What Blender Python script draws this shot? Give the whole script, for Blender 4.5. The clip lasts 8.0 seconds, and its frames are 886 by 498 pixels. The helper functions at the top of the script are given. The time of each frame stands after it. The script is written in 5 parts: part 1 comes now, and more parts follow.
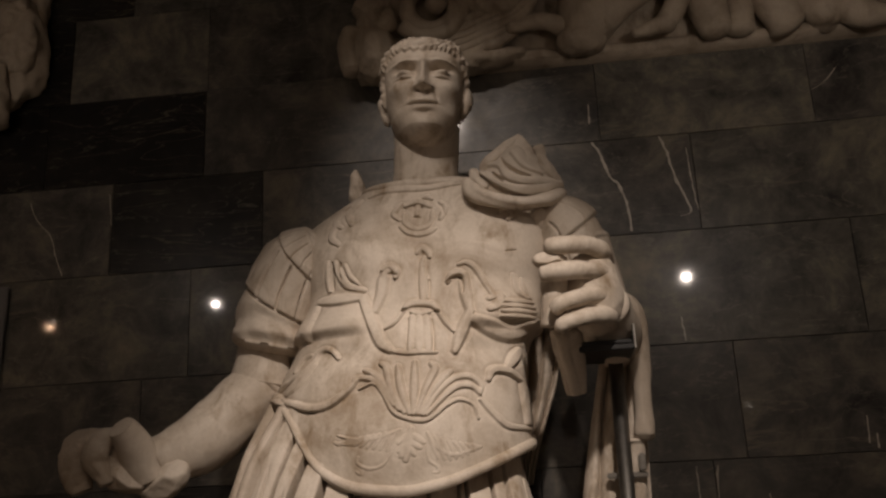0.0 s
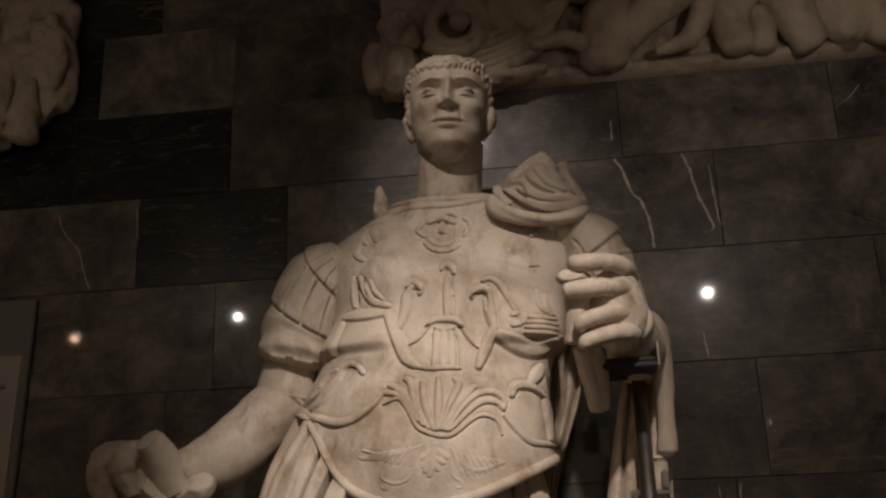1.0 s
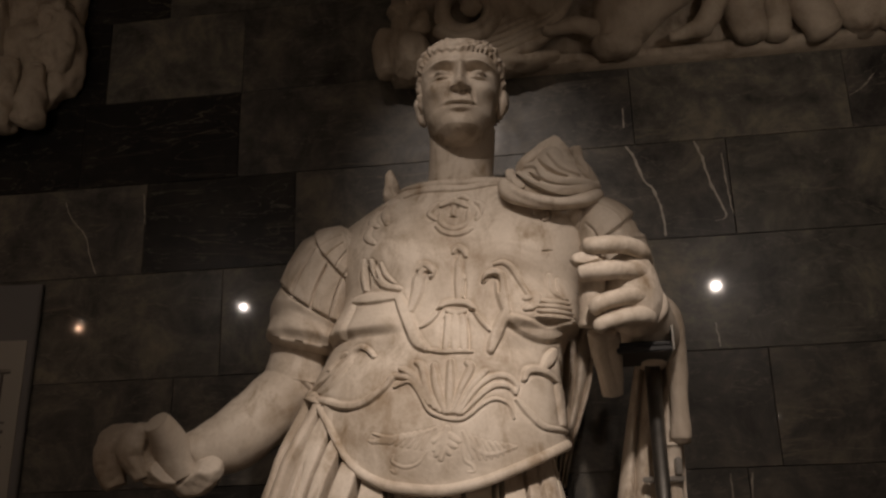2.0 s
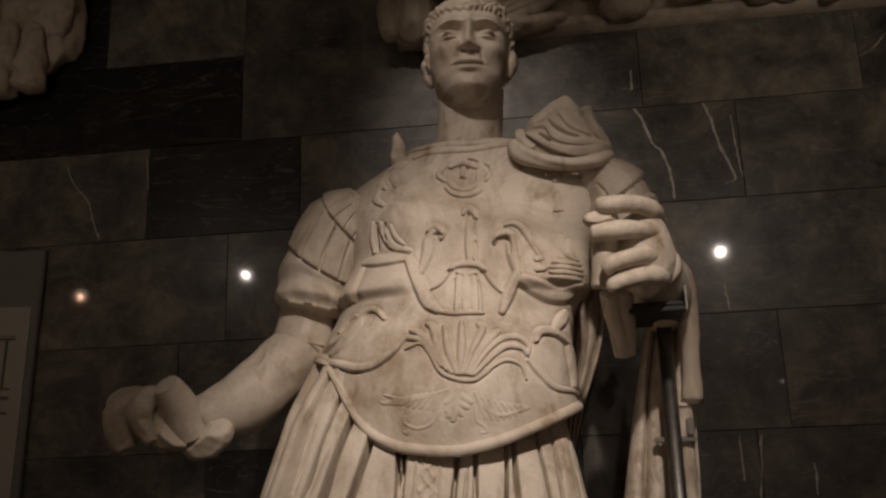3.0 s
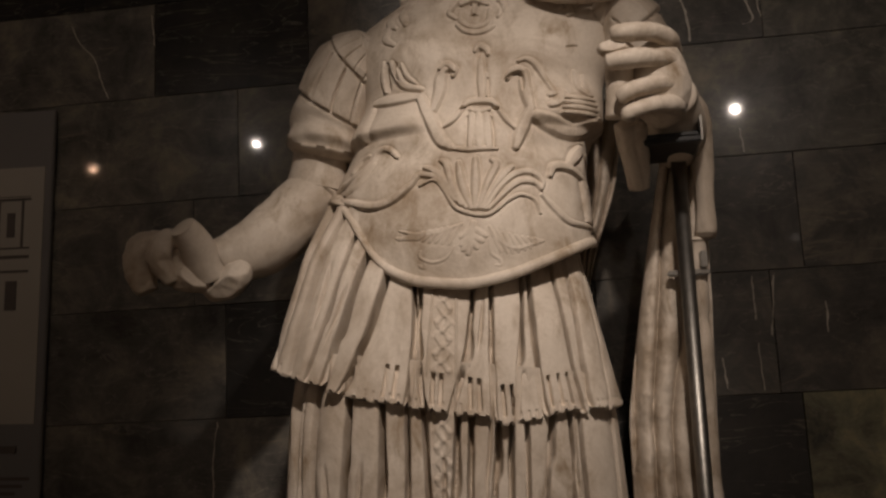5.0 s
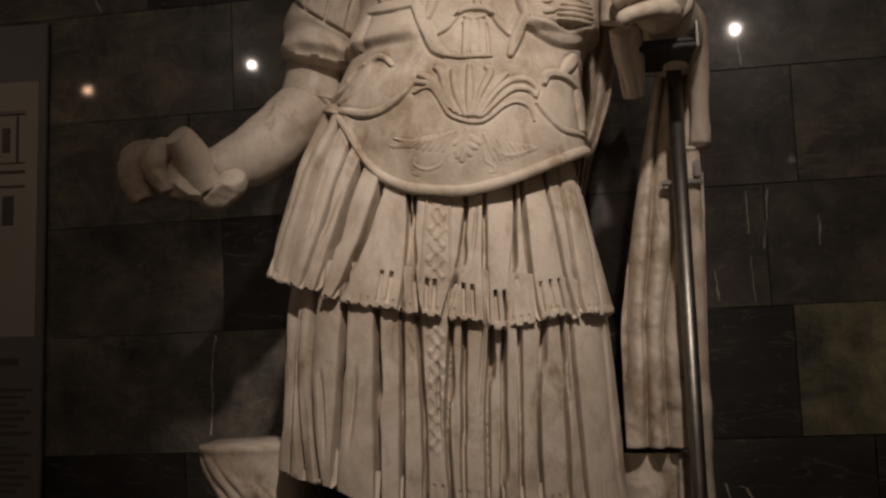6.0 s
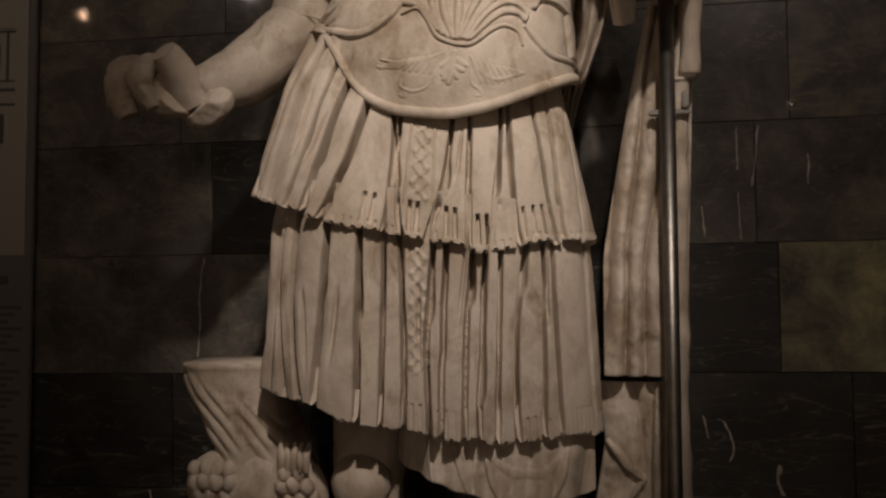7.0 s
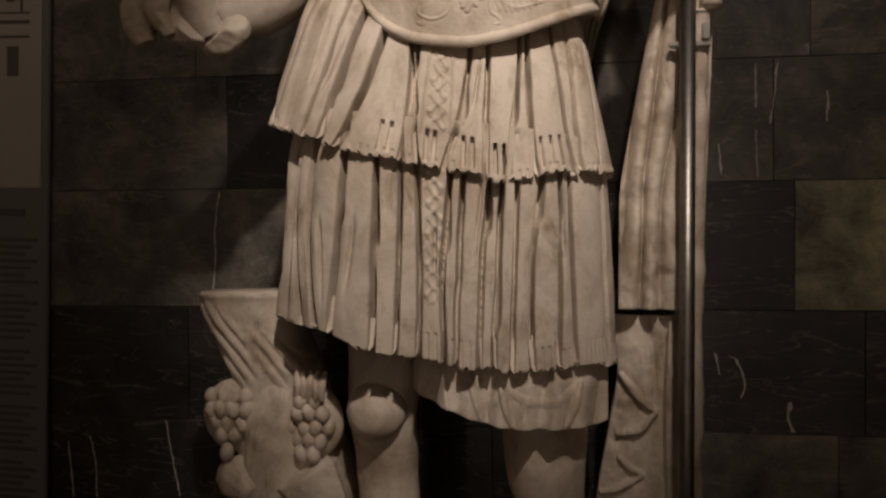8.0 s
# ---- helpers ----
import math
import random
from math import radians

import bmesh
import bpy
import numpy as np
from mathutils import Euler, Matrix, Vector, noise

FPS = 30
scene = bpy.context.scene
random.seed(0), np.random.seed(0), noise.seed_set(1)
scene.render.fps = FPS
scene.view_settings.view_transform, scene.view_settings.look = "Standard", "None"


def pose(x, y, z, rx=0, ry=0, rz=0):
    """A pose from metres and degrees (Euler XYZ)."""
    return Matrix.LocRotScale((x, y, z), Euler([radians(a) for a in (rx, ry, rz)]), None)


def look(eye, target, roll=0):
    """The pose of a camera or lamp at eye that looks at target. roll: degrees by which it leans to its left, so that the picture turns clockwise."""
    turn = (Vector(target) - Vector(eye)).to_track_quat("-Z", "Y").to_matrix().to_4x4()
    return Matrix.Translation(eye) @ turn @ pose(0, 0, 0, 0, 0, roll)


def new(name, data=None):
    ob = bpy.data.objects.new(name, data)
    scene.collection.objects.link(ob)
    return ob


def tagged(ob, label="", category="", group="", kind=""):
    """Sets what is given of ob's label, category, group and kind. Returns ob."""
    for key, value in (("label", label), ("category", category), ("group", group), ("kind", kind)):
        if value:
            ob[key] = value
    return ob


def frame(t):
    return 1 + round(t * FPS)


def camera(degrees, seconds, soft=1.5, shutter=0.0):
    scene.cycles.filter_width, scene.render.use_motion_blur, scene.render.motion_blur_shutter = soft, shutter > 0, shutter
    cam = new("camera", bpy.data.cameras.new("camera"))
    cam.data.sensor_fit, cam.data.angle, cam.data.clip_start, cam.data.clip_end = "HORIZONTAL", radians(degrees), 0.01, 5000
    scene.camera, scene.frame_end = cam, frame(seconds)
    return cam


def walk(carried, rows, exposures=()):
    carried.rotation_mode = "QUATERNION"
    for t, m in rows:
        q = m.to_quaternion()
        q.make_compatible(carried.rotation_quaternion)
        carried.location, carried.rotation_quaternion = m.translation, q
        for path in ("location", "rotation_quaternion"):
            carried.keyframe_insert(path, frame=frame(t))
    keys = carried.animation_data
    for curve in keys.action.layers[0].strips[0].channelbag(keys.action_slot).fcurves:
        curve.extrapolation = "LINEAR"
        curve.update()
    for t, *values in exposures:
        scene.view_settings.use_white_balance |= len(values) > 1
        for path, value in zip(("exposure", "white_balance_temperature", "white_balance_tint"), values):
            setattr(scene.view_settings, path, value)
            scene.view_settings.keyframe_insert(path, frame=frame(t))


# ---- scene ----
cam = camera(51.1, 8.0, soft=2.5)
PATH = [
    (0, (0.286, -0.325, 1.645), (0.076, 1.581, 2.211), -2.7),
    (0.5, (0.275, -0.335, 1.653), (0.05, 1.567, 2.228), -2.3),
    (1, (0.275, -0.345, 1.649), (0.029, 1.549, 2.242), -2.1),
    (1.5, (0.265, -0.331, 1.631), (0.012, 1.559, 2.234), -1.6),
    (3, (0.215, -0.298, 1.604), (-0.03, 1.613, 2.141), -1.9),
    (3.5, (0.205, -0.286, 1.578), (-0.054, 1.632, 2.079), -2.1),
    (4, (0.204, -0.282, 1.56), (-0.073, 1.647, 2.007), -2.1),
    (4.5, (0.201, -0.275, 1.531), (-0.08, 1.668, 1.911), -2.6),
    (6, (0.21, -0.278, 1.441), (-0.081, 1.693, 1.613), -2.6),
    (6.5, (0.234, -0.28, 1.416), (-0.064, 1.694, 1.529), -2.0),
    (7, (0.245, -0.276, 1.391), (-0.054, 1.7, 1.451), -1.0),
    (7.5, (0.239, -0.278, 1.369), (-0.066, 1.698, 1.374), -0.7),
    (8, (0.231, -0.281, 1.343), (-0.089, 1.693, 1.305), -0.4),
]
walk(cam, [(t, look(eye, target, roll)) for t, eye, target, roll in PATH],
     [(0, -0.06), (3, -0.10), (4, -0.13), (6.5, -0.10), (7.5, 0.06), (8, 0.25)])

# ---- light ----
world = bpy.data.worlds.new("hall_air")
scene.world = world
world.use_nodes = True
world.node_tree.nodes["Background"].inputs["Color"].default_value = (0.9, 0.75, 0.58, 1)
world.node_tree.nodes["Background"].inputs["Strength"].default_value = 0.0
WARM = (1.0, 0.842, 0.735)


def spot(name, eye, target, watts, degrees, blend=1.0, radius=0.05):
    data = bpy.data.lights.new(name, "SPOT")
    data.energy, data.color, data.spot_size, data.spot_blend, data.shadow_soft_size = watts, WARM, radians(degrees), blend, radius
    ob = new(name, data)
    ob.matrix_world = look(eye, target)
    return ob


# ceiling spotlights before the statue: the key, two added fills, weaker ones further along
SPOTS = [
    ((0.70, -0.90, 3.95), (0.00, 1.55, 1.72), 390, 23.5, 0.070, 1.0),
    # added lamp without a known source, brightens the head
    ((-0.20, -0.45, 3.90), (0.03, 1.70, 2.68), 92, 20.5, 0.030, 1.0),
    # added lamp aimed back into the hall, its bounce lifts the dark parts
    ((0.30, -0.30, 4.45), (0.00, -4.20, 0.60), 540, 95, 0.050, 1.0),
    ((0.851, 0.85, 2.541), (1.22, 2.10, 2.30), 7.5, 120, 0.006, 0.8),
    ((-1.095, 0.85, 2.573), (-1.25, 2.10, 2.45), 3.0, 120, 0.006, 0.8),
    ((-1.831, 0.85, 2.525), (-1.70, 2.10, 1.30), 0.8, 110, 0.006, 0.7),
]
for eye, target, watts, degrees, radius, blend in SPOTS:
    beam = spot("spot_beam", eye, target, watts, degrees, blend, radius)
beam.data.color = (1.0, 0.60, 0.36)

# ---- materials ----
def material(name):
    m = bpy.data.materials.new(name)
    m.use_nodes = True
    return m, m.node_tree.nodes, m.node_tree.links, m.node_tree.nodes["Principled BSDF"]


def noise_node(nodes, links, coord, scale, detail=6.0, rough=0.6, distort=0.0):
    n = nodes.new("ShaderNodeTexNoise")
    n.inputs["Scale"].default_value, n.inputs["Detail"].default_value = scale, detail
    n.inputs["Roughness"].default_value, n.inputs["Distortion"].default_value = rough, distort
    links.new(coord, n.inputs["Vector"])
    return n.outputs["Fac"]


def ramp(nodes, links, fac, stops):
    r = nodes.new("ShaderNodeValToRGB")
    r.color_ramp.elements[0].position, r.color_ramp.elements[0].color = stops[0][0], (*stops[0][1], 1)
    r.color_ramp.elements[1].position, r.color_ramp.elements[1].color = stops[-1][0], (*stops[-1][1], 1)
    for p, c in stops[1:-1]:
        r.color_ramp.elements.new(p).color = (*c, 1)
    links.new(fac, r.inputs["Fac"])
    return r.outputs["Color"]


def mix(nodes, links, fac, a, b, mode="MIX"):
    n = nodes.new("ShaderNodeMix")
    n.data_type, n.blend_type = "RGBA", mode
    for socket, value in ((n.inputs[0], fac), (n.inputs[6], a), (n.inputs[7], b)):
        if isinstance(value, (int, float)):
            socket.default_value = value
        elif isinstance(value, tuple):
            socket.default_value = (*value, 1)
        else:
            links.new(value, socket)
    return n.outputs[2]


def bump(nodes, links, bsdf, height, strength, distance):
    b = nodes.new("ShaderNodeBump")
    b.inputs["Strength"].default_value, b.inputs["Distance"].default_value = strength, distance
    links.new(height, b.inputs["Height"])
    links.new(b.outputs["Normal"], bsdf.inputs["Normal"])


def marble(name, light, mid, stain, seed=0.0, rough=0.55):
    m, n, l, bsdf = material(name)
    co = n.new("ShaderNodeTexCoord").outputs["Object"]
    mp = n.new("ShaderNodeMapping")
    mp.inputs["Location"].default_value = (seed, seed * 0.7, 0)
    l.new(co, mp.inputs["Vector"])
    co = mp.outputs["Vector"]
    big = noise_node(n, l, co, 4.5, 7, 0.62, 0.8)
    streak = n.new("ShaderNodeMapping")
    streak.inputs["Scale"].default_value = (1.0, 1.0, 0.5)
    l.new(co, streak.inputs["Vector"])
    run = noise_node(n, l, streak.outputs["Vector"], 22, 6, 0.65, 0.5)
    fine = noise_node(n, l, co, 130, 5, 0.7)
    c = ramp(n, l, big, [(0.34, mid), (0.55, light), (0.75, light)])
    c2 = ramp(n, l, run, [(0.46, (0, 0, 0)), (0.70, (1, 1, 1))])
    gate = ramp(n, l, noise_node(n, l, co, 7.0, 4, 0.6), [(0.40, (0.06, 0.06, 0.06)), (0.64, (1, 1, 1))])
    c = mix(n, l, mix(n, l, 1.0, c2, gate, "MULTIPLY"), c, stain)
    c = mix(n, l, 0.35, c, ramp(n, l, fine, [(0.3, (0.72, 0.70, 0.66)), (0.65, (1, 1, 1))]), "MULTIPLY")
    l.new(c, bsdf.inputs["Base Color"])
    r = n.new("ShaderNodeMapRange")
    r.inputs["To Min"].default_value, r.inputs["To Max"].default_value = rough - 0.12, rough + 0.18
    l.new(big, r.inputs["Value"])
    l.new(r.outputs["Result"], bsdf.inputs["Roughness"])
    bump(n, l, bsdf, mix(n, l, 0.35, noise_node(n, l, co, 60, 6, 0.65), fine), 0.26, 0.005)
    bsdf.inputs["Specular IOR Level"].default_value = 0.35
    return m


def slab_stone(name, low, high):
    m, n, l, bsdf = material(name)
    co = n.new("ShaderNodeTexCoord").outputs["Object"]
    info = n.new("ShaderNodeObjectInfo")
    rnd = info.outputs["Random"]
    off = n.new("ShaderNodeVectorMath")
    off.operation = "MULTIPLY_ADD"
    comb = n.new("ShaderNodeCombineXYZ")
    for k in range(3):
        l.new(rnd, comb.inputs[k])
    l.new(comb.outputs[0], off.inputs[0])
    off.inputs[1].default_value = (37.0, 53.0, 71.0)
    l.new(co, off.inputs[2])
    co = off.outputs[0]
    tone = ramp(n, l, rnd, [(0.0, low), (1.0, high)])
    cloud = ramp(n, l, noise_node(n, l, co, 6.0, 9, 0.72, 0.35), [(0.30, (0.12, 0.125, 0.135)), (0.50, (0.70, 0.70, 0.69)), (0.68, (1.6, 1.5, 1.28))])
    c = mix(n, l, 1.0, tone, cloud, "MULTIPLY")
    drawn = n.new("ShaderNodeMapping")
    drawn.inputs["Rotation"].default_value = (0, 0.35, 0)
    drawn.inputs["Scale"].default_value = (0.45, 1.0, 2.2)
    l.new(co, drawn.inputs["Vector"])
    vein = n.new("ShaderNodeTexNoise")
    vein.inputs["Scale"].default_value, vein.inputs["Detail"].default_value, vein.inputs["Distortion"].default_value = 3.0, 9.0, 0.7
    l.new(drawn.outputs["Vector"], vein.inputs["Vector"])
    line = ramp(n, l, vein.outputs["Fac"], [(0.490, (0, 0, 0)), (0.5, (1, 1, 1)), (0.510, (0, 0, 0))])
    part_ = ramp(n, l, noise_node(n, l, co, 5.0, 3, 0.5), [(0.50, (0, 0, 0)), (0.66, (0.7, 0.7, 0.7))])
    c = mix(n, l, mix(n, l, 1.0, line, part_, "MULTIPLY"), c, (0.20, 0.17, 0.125))
    hair = n.new("ShaderNodeTexNoise")
    hair.inputs["Scale"].default_value, hair.inputs["Detail"].default_value, hair.inputs["Distortion"].default_value = 8.5, 6.0, 0.9
    l.new(drawn.outputs["Vector"], hair.inputs["Vector"])
    thin = ramp(n, l, hair.outputs["Fac"], [(0.494, (0, 0, 0)), (0.5, (0.40, 0.40, 0.40)), (0.506, (0, 0, 0))])
    c = mix(n, l, thin, c, (0.30, 0.27, 0.22))
    l.new(c, bsdf.inputs["Base Color"])
    smudge = noise_node(n, l, co, 9.0, 7, 0.7, 0.6)
    r = n.new("ShaderNodeMapRange")
    r.inputs["From Min"].default_value, r.inputs["From Max"].default_value = 0.3, 0.7
    r.inputs["To Min"].default_value, r.inputs["To Max"].default_value = 0.30, 0.46
    l.new(smudge, r.inputs["Value"])
    l.new(r.outputs["Result"], bsdf.inputs["Roughness"])
    bsdf.inputs["Coat Weight"].default_value, bsdf.inputs["Coat Roughness"].default_value = 0.5, 0.060
    bump(n, l, bsdf, mix(n, l, 0.5, noise_node(n, l, co, 45, 5, 0.6), noise_node(n, l, co, 14, 3, 0.5)), 0.020, 0.003)
    bsdf.inputs["Specular IOR Level"].default_value = 0.25
    return m


def plain(name, color, rough=0.6, metal=0.0, vary=0.25, scale=8.0):
    m, n, l, bsdf = material(name)
    co = n.new("ShaderNodeTexCoord").outputs["Object"]
    f = noise_node(n, l, co, scale, 6, 0.65)
    dark = tuple(v * (1 - vary) for v in color)
    l.new(ramp(n, l, f, [(0.3, dark), (0.7, color)]), bsdf.inputs["Base Color"])
    bsdf.inputs["Roughness"].default_value, bsdf.inputs["Metallic"].default_value = rough, metal
    bump(n, l, bsdf, noise_node(n, l, co, scale * 14, 4, 0.6), 0.12, 0.002)
    return m


MARBLE = marble("weathered_marble", (0.64, 0.565, 0.475), (0.42, 0.345, 0.265), (0.25, 0.175, 0.10))
RELIEF = marble("aged_relief_marble", (0.48, 0.41, 0.32), (0.36, 0.30, 0.23), (0.16, 0.12, 0.08), 3.1, 0.65)
STONES = {
    "black": slab_stone("black_stone", (0.014, 0.0135, 0.013), (0.026, 0.0245, 0.023)),
    "dark": slab_stone("dark_stone", (0.108, 0.101, 0.091), (0.138, 0.128, 0.114)),
    "brown": slab_stone("brown_stone", (0.142, 0.134, 0.116), (0.175, 0.164, 0.141)),
    "green": slab_stone("green_stone", (0.270, 0.258, 0.165), (0.300, 0.286, 0.182)),
}
MORTAR = plain("grey_joint", (0.20, 0.18, 0.15), 0.8)
VEIN = plain("calcite_vein", (0.62, 0.56, 0.47), 0.35, 0, 0.5, 30)
STEEL = plain("brushed_steel", (0.30, 0.285, 0.26), 0.40, 1.0, 0.3, 40)
BLACK = plain("black_rubber", (0.012, 0.012, 0.012), 0.6)
BOARD = plain("grey_board", (0.15, 0.145, 0.14), 0.55, 0, 0.08, 3)
PAPER = plain("printed_paper", (0.33, 0.305, 0.265), 0.6, 0, 0.08, 3)
INK = plain("faded_ink", (0.10, 0.085, 0.075), 0.7)
# unseen hall surfaces, kept pale so that their bounce fills the shade
HALL_SHELL = plain("pale_hall_shell", (0.70, 0.65, 0.59), 0.8)
FLOOR = plain("pale_brown_floor", (0.40, 0.345, 0.29), 0.35, 0, 0.4, 2)
HOUSING = plain("black_metal", (0.03, 0.03, 0.03), 0.4, 0.6)
GLOW, _n, _l, _b = material("lamp_glass")
_b.inputs["Emission Color"].default_value = (1.0, 0.86, 0.70, 1)
_b.inputs["Emission Strength"].default_value = 30.0


# ---- shaping ----
def mesh_object(name, verts, faces, mat, parent=None, smooth=True):
    me = bpy.data.meshes.new(name)
    me.from_pydata([tuple(v) for v in verts], [], faces)
    me.polygons.foreach_set("use_smooth", [smooth] * len(me.polygons))
    me.materials.append(mat)
    me.update()
    ob = new(name, me)
    ob.parent = parent
    return ob


def box_bm(x0, x1, y0, y1, z0, z1, bevel=0.0):
    bm = bmesh.new()
    bmesh.ops.create_cube(bm, size=1)
    for v in bm.verts:
        v.co = Vector(((x0 + x1) / 2 + v.co.x * (x1 - x0), (y0 + y1) / 2 + v.co.y * (y1 - y0), (z0 + z1) / 2 + v.co.z * (z1 - z0)))
    if bevel:
        bmesh.ops.bevel(bm, geom=bm.edges[:], offset=bevel, segments=2, affect="EDGES")
    return bm


def part(name, bm, mat, parent=None, label="", smooth=False):
    me = bpy.data.meshes.new(name)
    bm.to_mesh(me)
    bm.free()
    me.materials.append(mat)
    if smooth:
        me.polygons.foreach_set("use_smooth", [True] * len(me.polygons))
    ob = new(name, me)
    ob.parent = parent
    if label:
        tagged(ob, label)
    return ob


def empty(name, label, category, group="", kind=""):
    return tagged(new(name), label, category, group, kind)


def lattice(p, seed):
    """Smooth value noise in -1..1 at the points p (n, 3)."""
    i = np.floor(p).astype(np.int64)
    f = p - i
    f = f * f * (3 - 2 * f)
    out = np.zeros(len(p))
    for dx in (0, 1):
        for dy in (0, 1):
            for dz in (0, 1):
                h = ((i[:, 0] + dx) * 73856093) ^ ((i[:, 1] + dy) * 19349663) ^ ((i[:, 2] + dz) * 83492791) ^ (seed * 2654435)
                h = (h ^ (h >> 13)) * 1274126177 & 0x7FFFFFFF
                h = (h ^ (h >> 15)) & 0xFFFF
                w = (f[:, 0] if dx else 1 - f[:, 0]) * (f[:, 1] if dy else 1 - f[:, 1]) * (f[:, 2] if dz else 1 - f[:, 2])
                out += w * (h / 32767.5 - 1)
    return out


def fbm(p, scale, octaves=4, seed=1):
    out, amp = np.zeros(len(p)), 1.0
    for k in range(octaves):
        out += amp * lattice(p * scale * 2 ** k, seed + k)
        amp *= 0.5
    return out


def spline(points, n):
    """n points along a Catmull-Rom curve through the points."""
    p = np.array(points, float)
    if len(p) == 2:
        return p[0] + (p[1] - p[0]) * np.linspace(0, 1, n)[:, None]
    e = np.vstack([2 * p[0] - p[1], p, 2 * p[-1] - p[-2]])
    t = np.linspace(0, len(p) - 1 - 1e-9, n)
    k = t.astype(int)
    f = (t - k)[:, None]
    a, b, c, d = e[k], e[k + 1], e[k + 2], e[k + 3]
    return 0.5 * (2 * b + (c - a) * f + (2 * a - 5 * b + 4 * c - d) * f ** 2 + (3 * b - a - 3 * c + d) * f ** 3)


def soft(x, a, b):
    """0 below a, 1 above b, smooth between."""
    t = np.clip((x - a) / (b - a), 0, 1)
    return t * t * (3 - 2 * t)


class Carving:
    """Collects shells of one carved block and joins them into one mesh."""

    def __init__(self):
        self.verts, self.faces, self.count = [], [], 0

    def shell(self, p, wrap_u=False, flip=False):
        """p: an array (rows, columns, 3) of places."""
        nv, nu = p.shape[:2]
        base = self.count
        self.verts.append(p.reshape(-1, 3))
        self.count += nv * nu
        idx = base + np.arange(nv * nu).reshape(nv, nu)
        if wrap_u:
            idx = np.hstack([idx, idx[:, :1]])
        q = np.stack([idx[:-1, :-1], idx[:-1, 1:], idx[1:, 1:], idx[1:, :-1]], -1).reshape(-1, 4)
        self.faces += (q[:, ::-1] if flip else q).tolist()

    def tube(self, points, radii, n=40, m=48, flat=1.0, up=(0, 0, 1), caps=0.6, dent=None, rough=0.0, seed=5):
        """A limb round a curve: radii along it, flat squeezes it across, caps rounds its ends."""
        c = spline(points, m)
        r = np.interp(np.linspace(0, 1, m), np.linspace(0, 1, len(radii)), radii)
        t = np.gradient(c, axis=0)
        t /= np.linalg.norm(t, axis=1)[:, None]
        a = np.cross(t, np.array(up, float))
        a /= np.linalg.norm(a, axis=1)[:, None] + 1e-9
        b = np.cross(a, t)
        if caps:
            k = 7
            s = np.sin(np.linspace(0, np.pi / 2, k))
            co = np.cos(np.linspace(0, np.pi / 2, k))
            head_c = c[0] - t[0] * (r[0] * caps * co[:, None])
            tail_c = c[-1] + t[-1] * (r[-1] * caps * co[::-1, None])
            c = np.vstack([head_c, c, tail_c])
            a = np.vstack([np.repeat(a[:1], k, 0), a, np.repeat(a[-1:], k, 0)])
            b = np.vstack([np.repeat(b[:1], k, 0), b, np.repeat(b[-1:], k, 0)])
            r = np.concatenate([r[0] * s, r, r[-1] * s[::-1]])
        ang = np.linspace(0, 2 * np.pi, n, endpoint=False)
        rr = np.repeat(r[:, None], n, 1)
        if dent is not None:
            rr = rr * dent(np.linspace(0, 1, len(r))[:, None] + 0 * ang, ang[None, :] + 0 * r[:, None])
        p = c[:, None] + rr[..., None] * (np.cos(ang)[None, :, None] * a[:, None] + flat * np.sin(ang)[None, :, None] * b[:, None])
        if rough:
            q = p.reshape(-1, 3)
            d = p - c[:, None]
            d /= np.linalg.norm(d, axis=2)[..., None] + 1e-9
            p = p + d * (rough * fbm(q, 16, 4, seed)).reshape(p.shape[:2])[..., None]
        self.shell(p, True)

    def lump(self, centre, size, turn=(0, 0, 0), n=40, rough=0.0, scale=14, power=1.0, seed=3, facets=0):
        """A rounded boulder form, with broken or worn roughness."""
        th = np.linspace(0.001, np.pi - 0.001, n)
        ph = np.linspace(0, 2 * np.pi, 2 * n, endpoint=False)
        s = lambda v: np.sign(v) * np.abs(v) ** power
        d = np.stack([s(np.sin(th))[:, None] * s(np.cos(ph))[None], s(np.sin(th))[:, None] * s(np.sin(ph))[None], s(np.cos(th))[:, None] + 0 * ph[None]], -1)
        if facets:
            # broken stone: planes cut across the rounded form
            cut = np.random.RandomState(seed)
            u = d / (np.linalg.norm(d, axis=2)[..., None] + 1e-9)
            far = np.full(u.shape[:2], 1.12)
            for _ in range(facets):
                normal = cut.normal(size=3)
                normal /= np.linalg.norm(normal)
                far = np.minimum(far, cut.uniform(0.74, 1.02) / np.maximum(u @ normal, 0.05))
            d = u * far[..., None]
        p = d * np.array(size)
        rot = np.array(Euler([radians(v) for v in turn]).to_matrix())
        p = p @ rot.T + np.array(centre)
        if rough:
            u = p - np.array(centre)
            u /= np.linalg.norm(u, axis=2)[..., None]
            p = p + u * (rough * fbm(p.reshape(-1, 3), scale, 4, seed)).reshape(p.shape[:2])[..., None]
        self.shell(p, True)

    def object(self, name, mat, label, category, kind="", shift=(0, 0, 0)):
        ob = mesh_object(name, np.vstack(self.verts) + np.array(shift), self.faces, mat)
        return tagged(ob, label, category, "", kind)


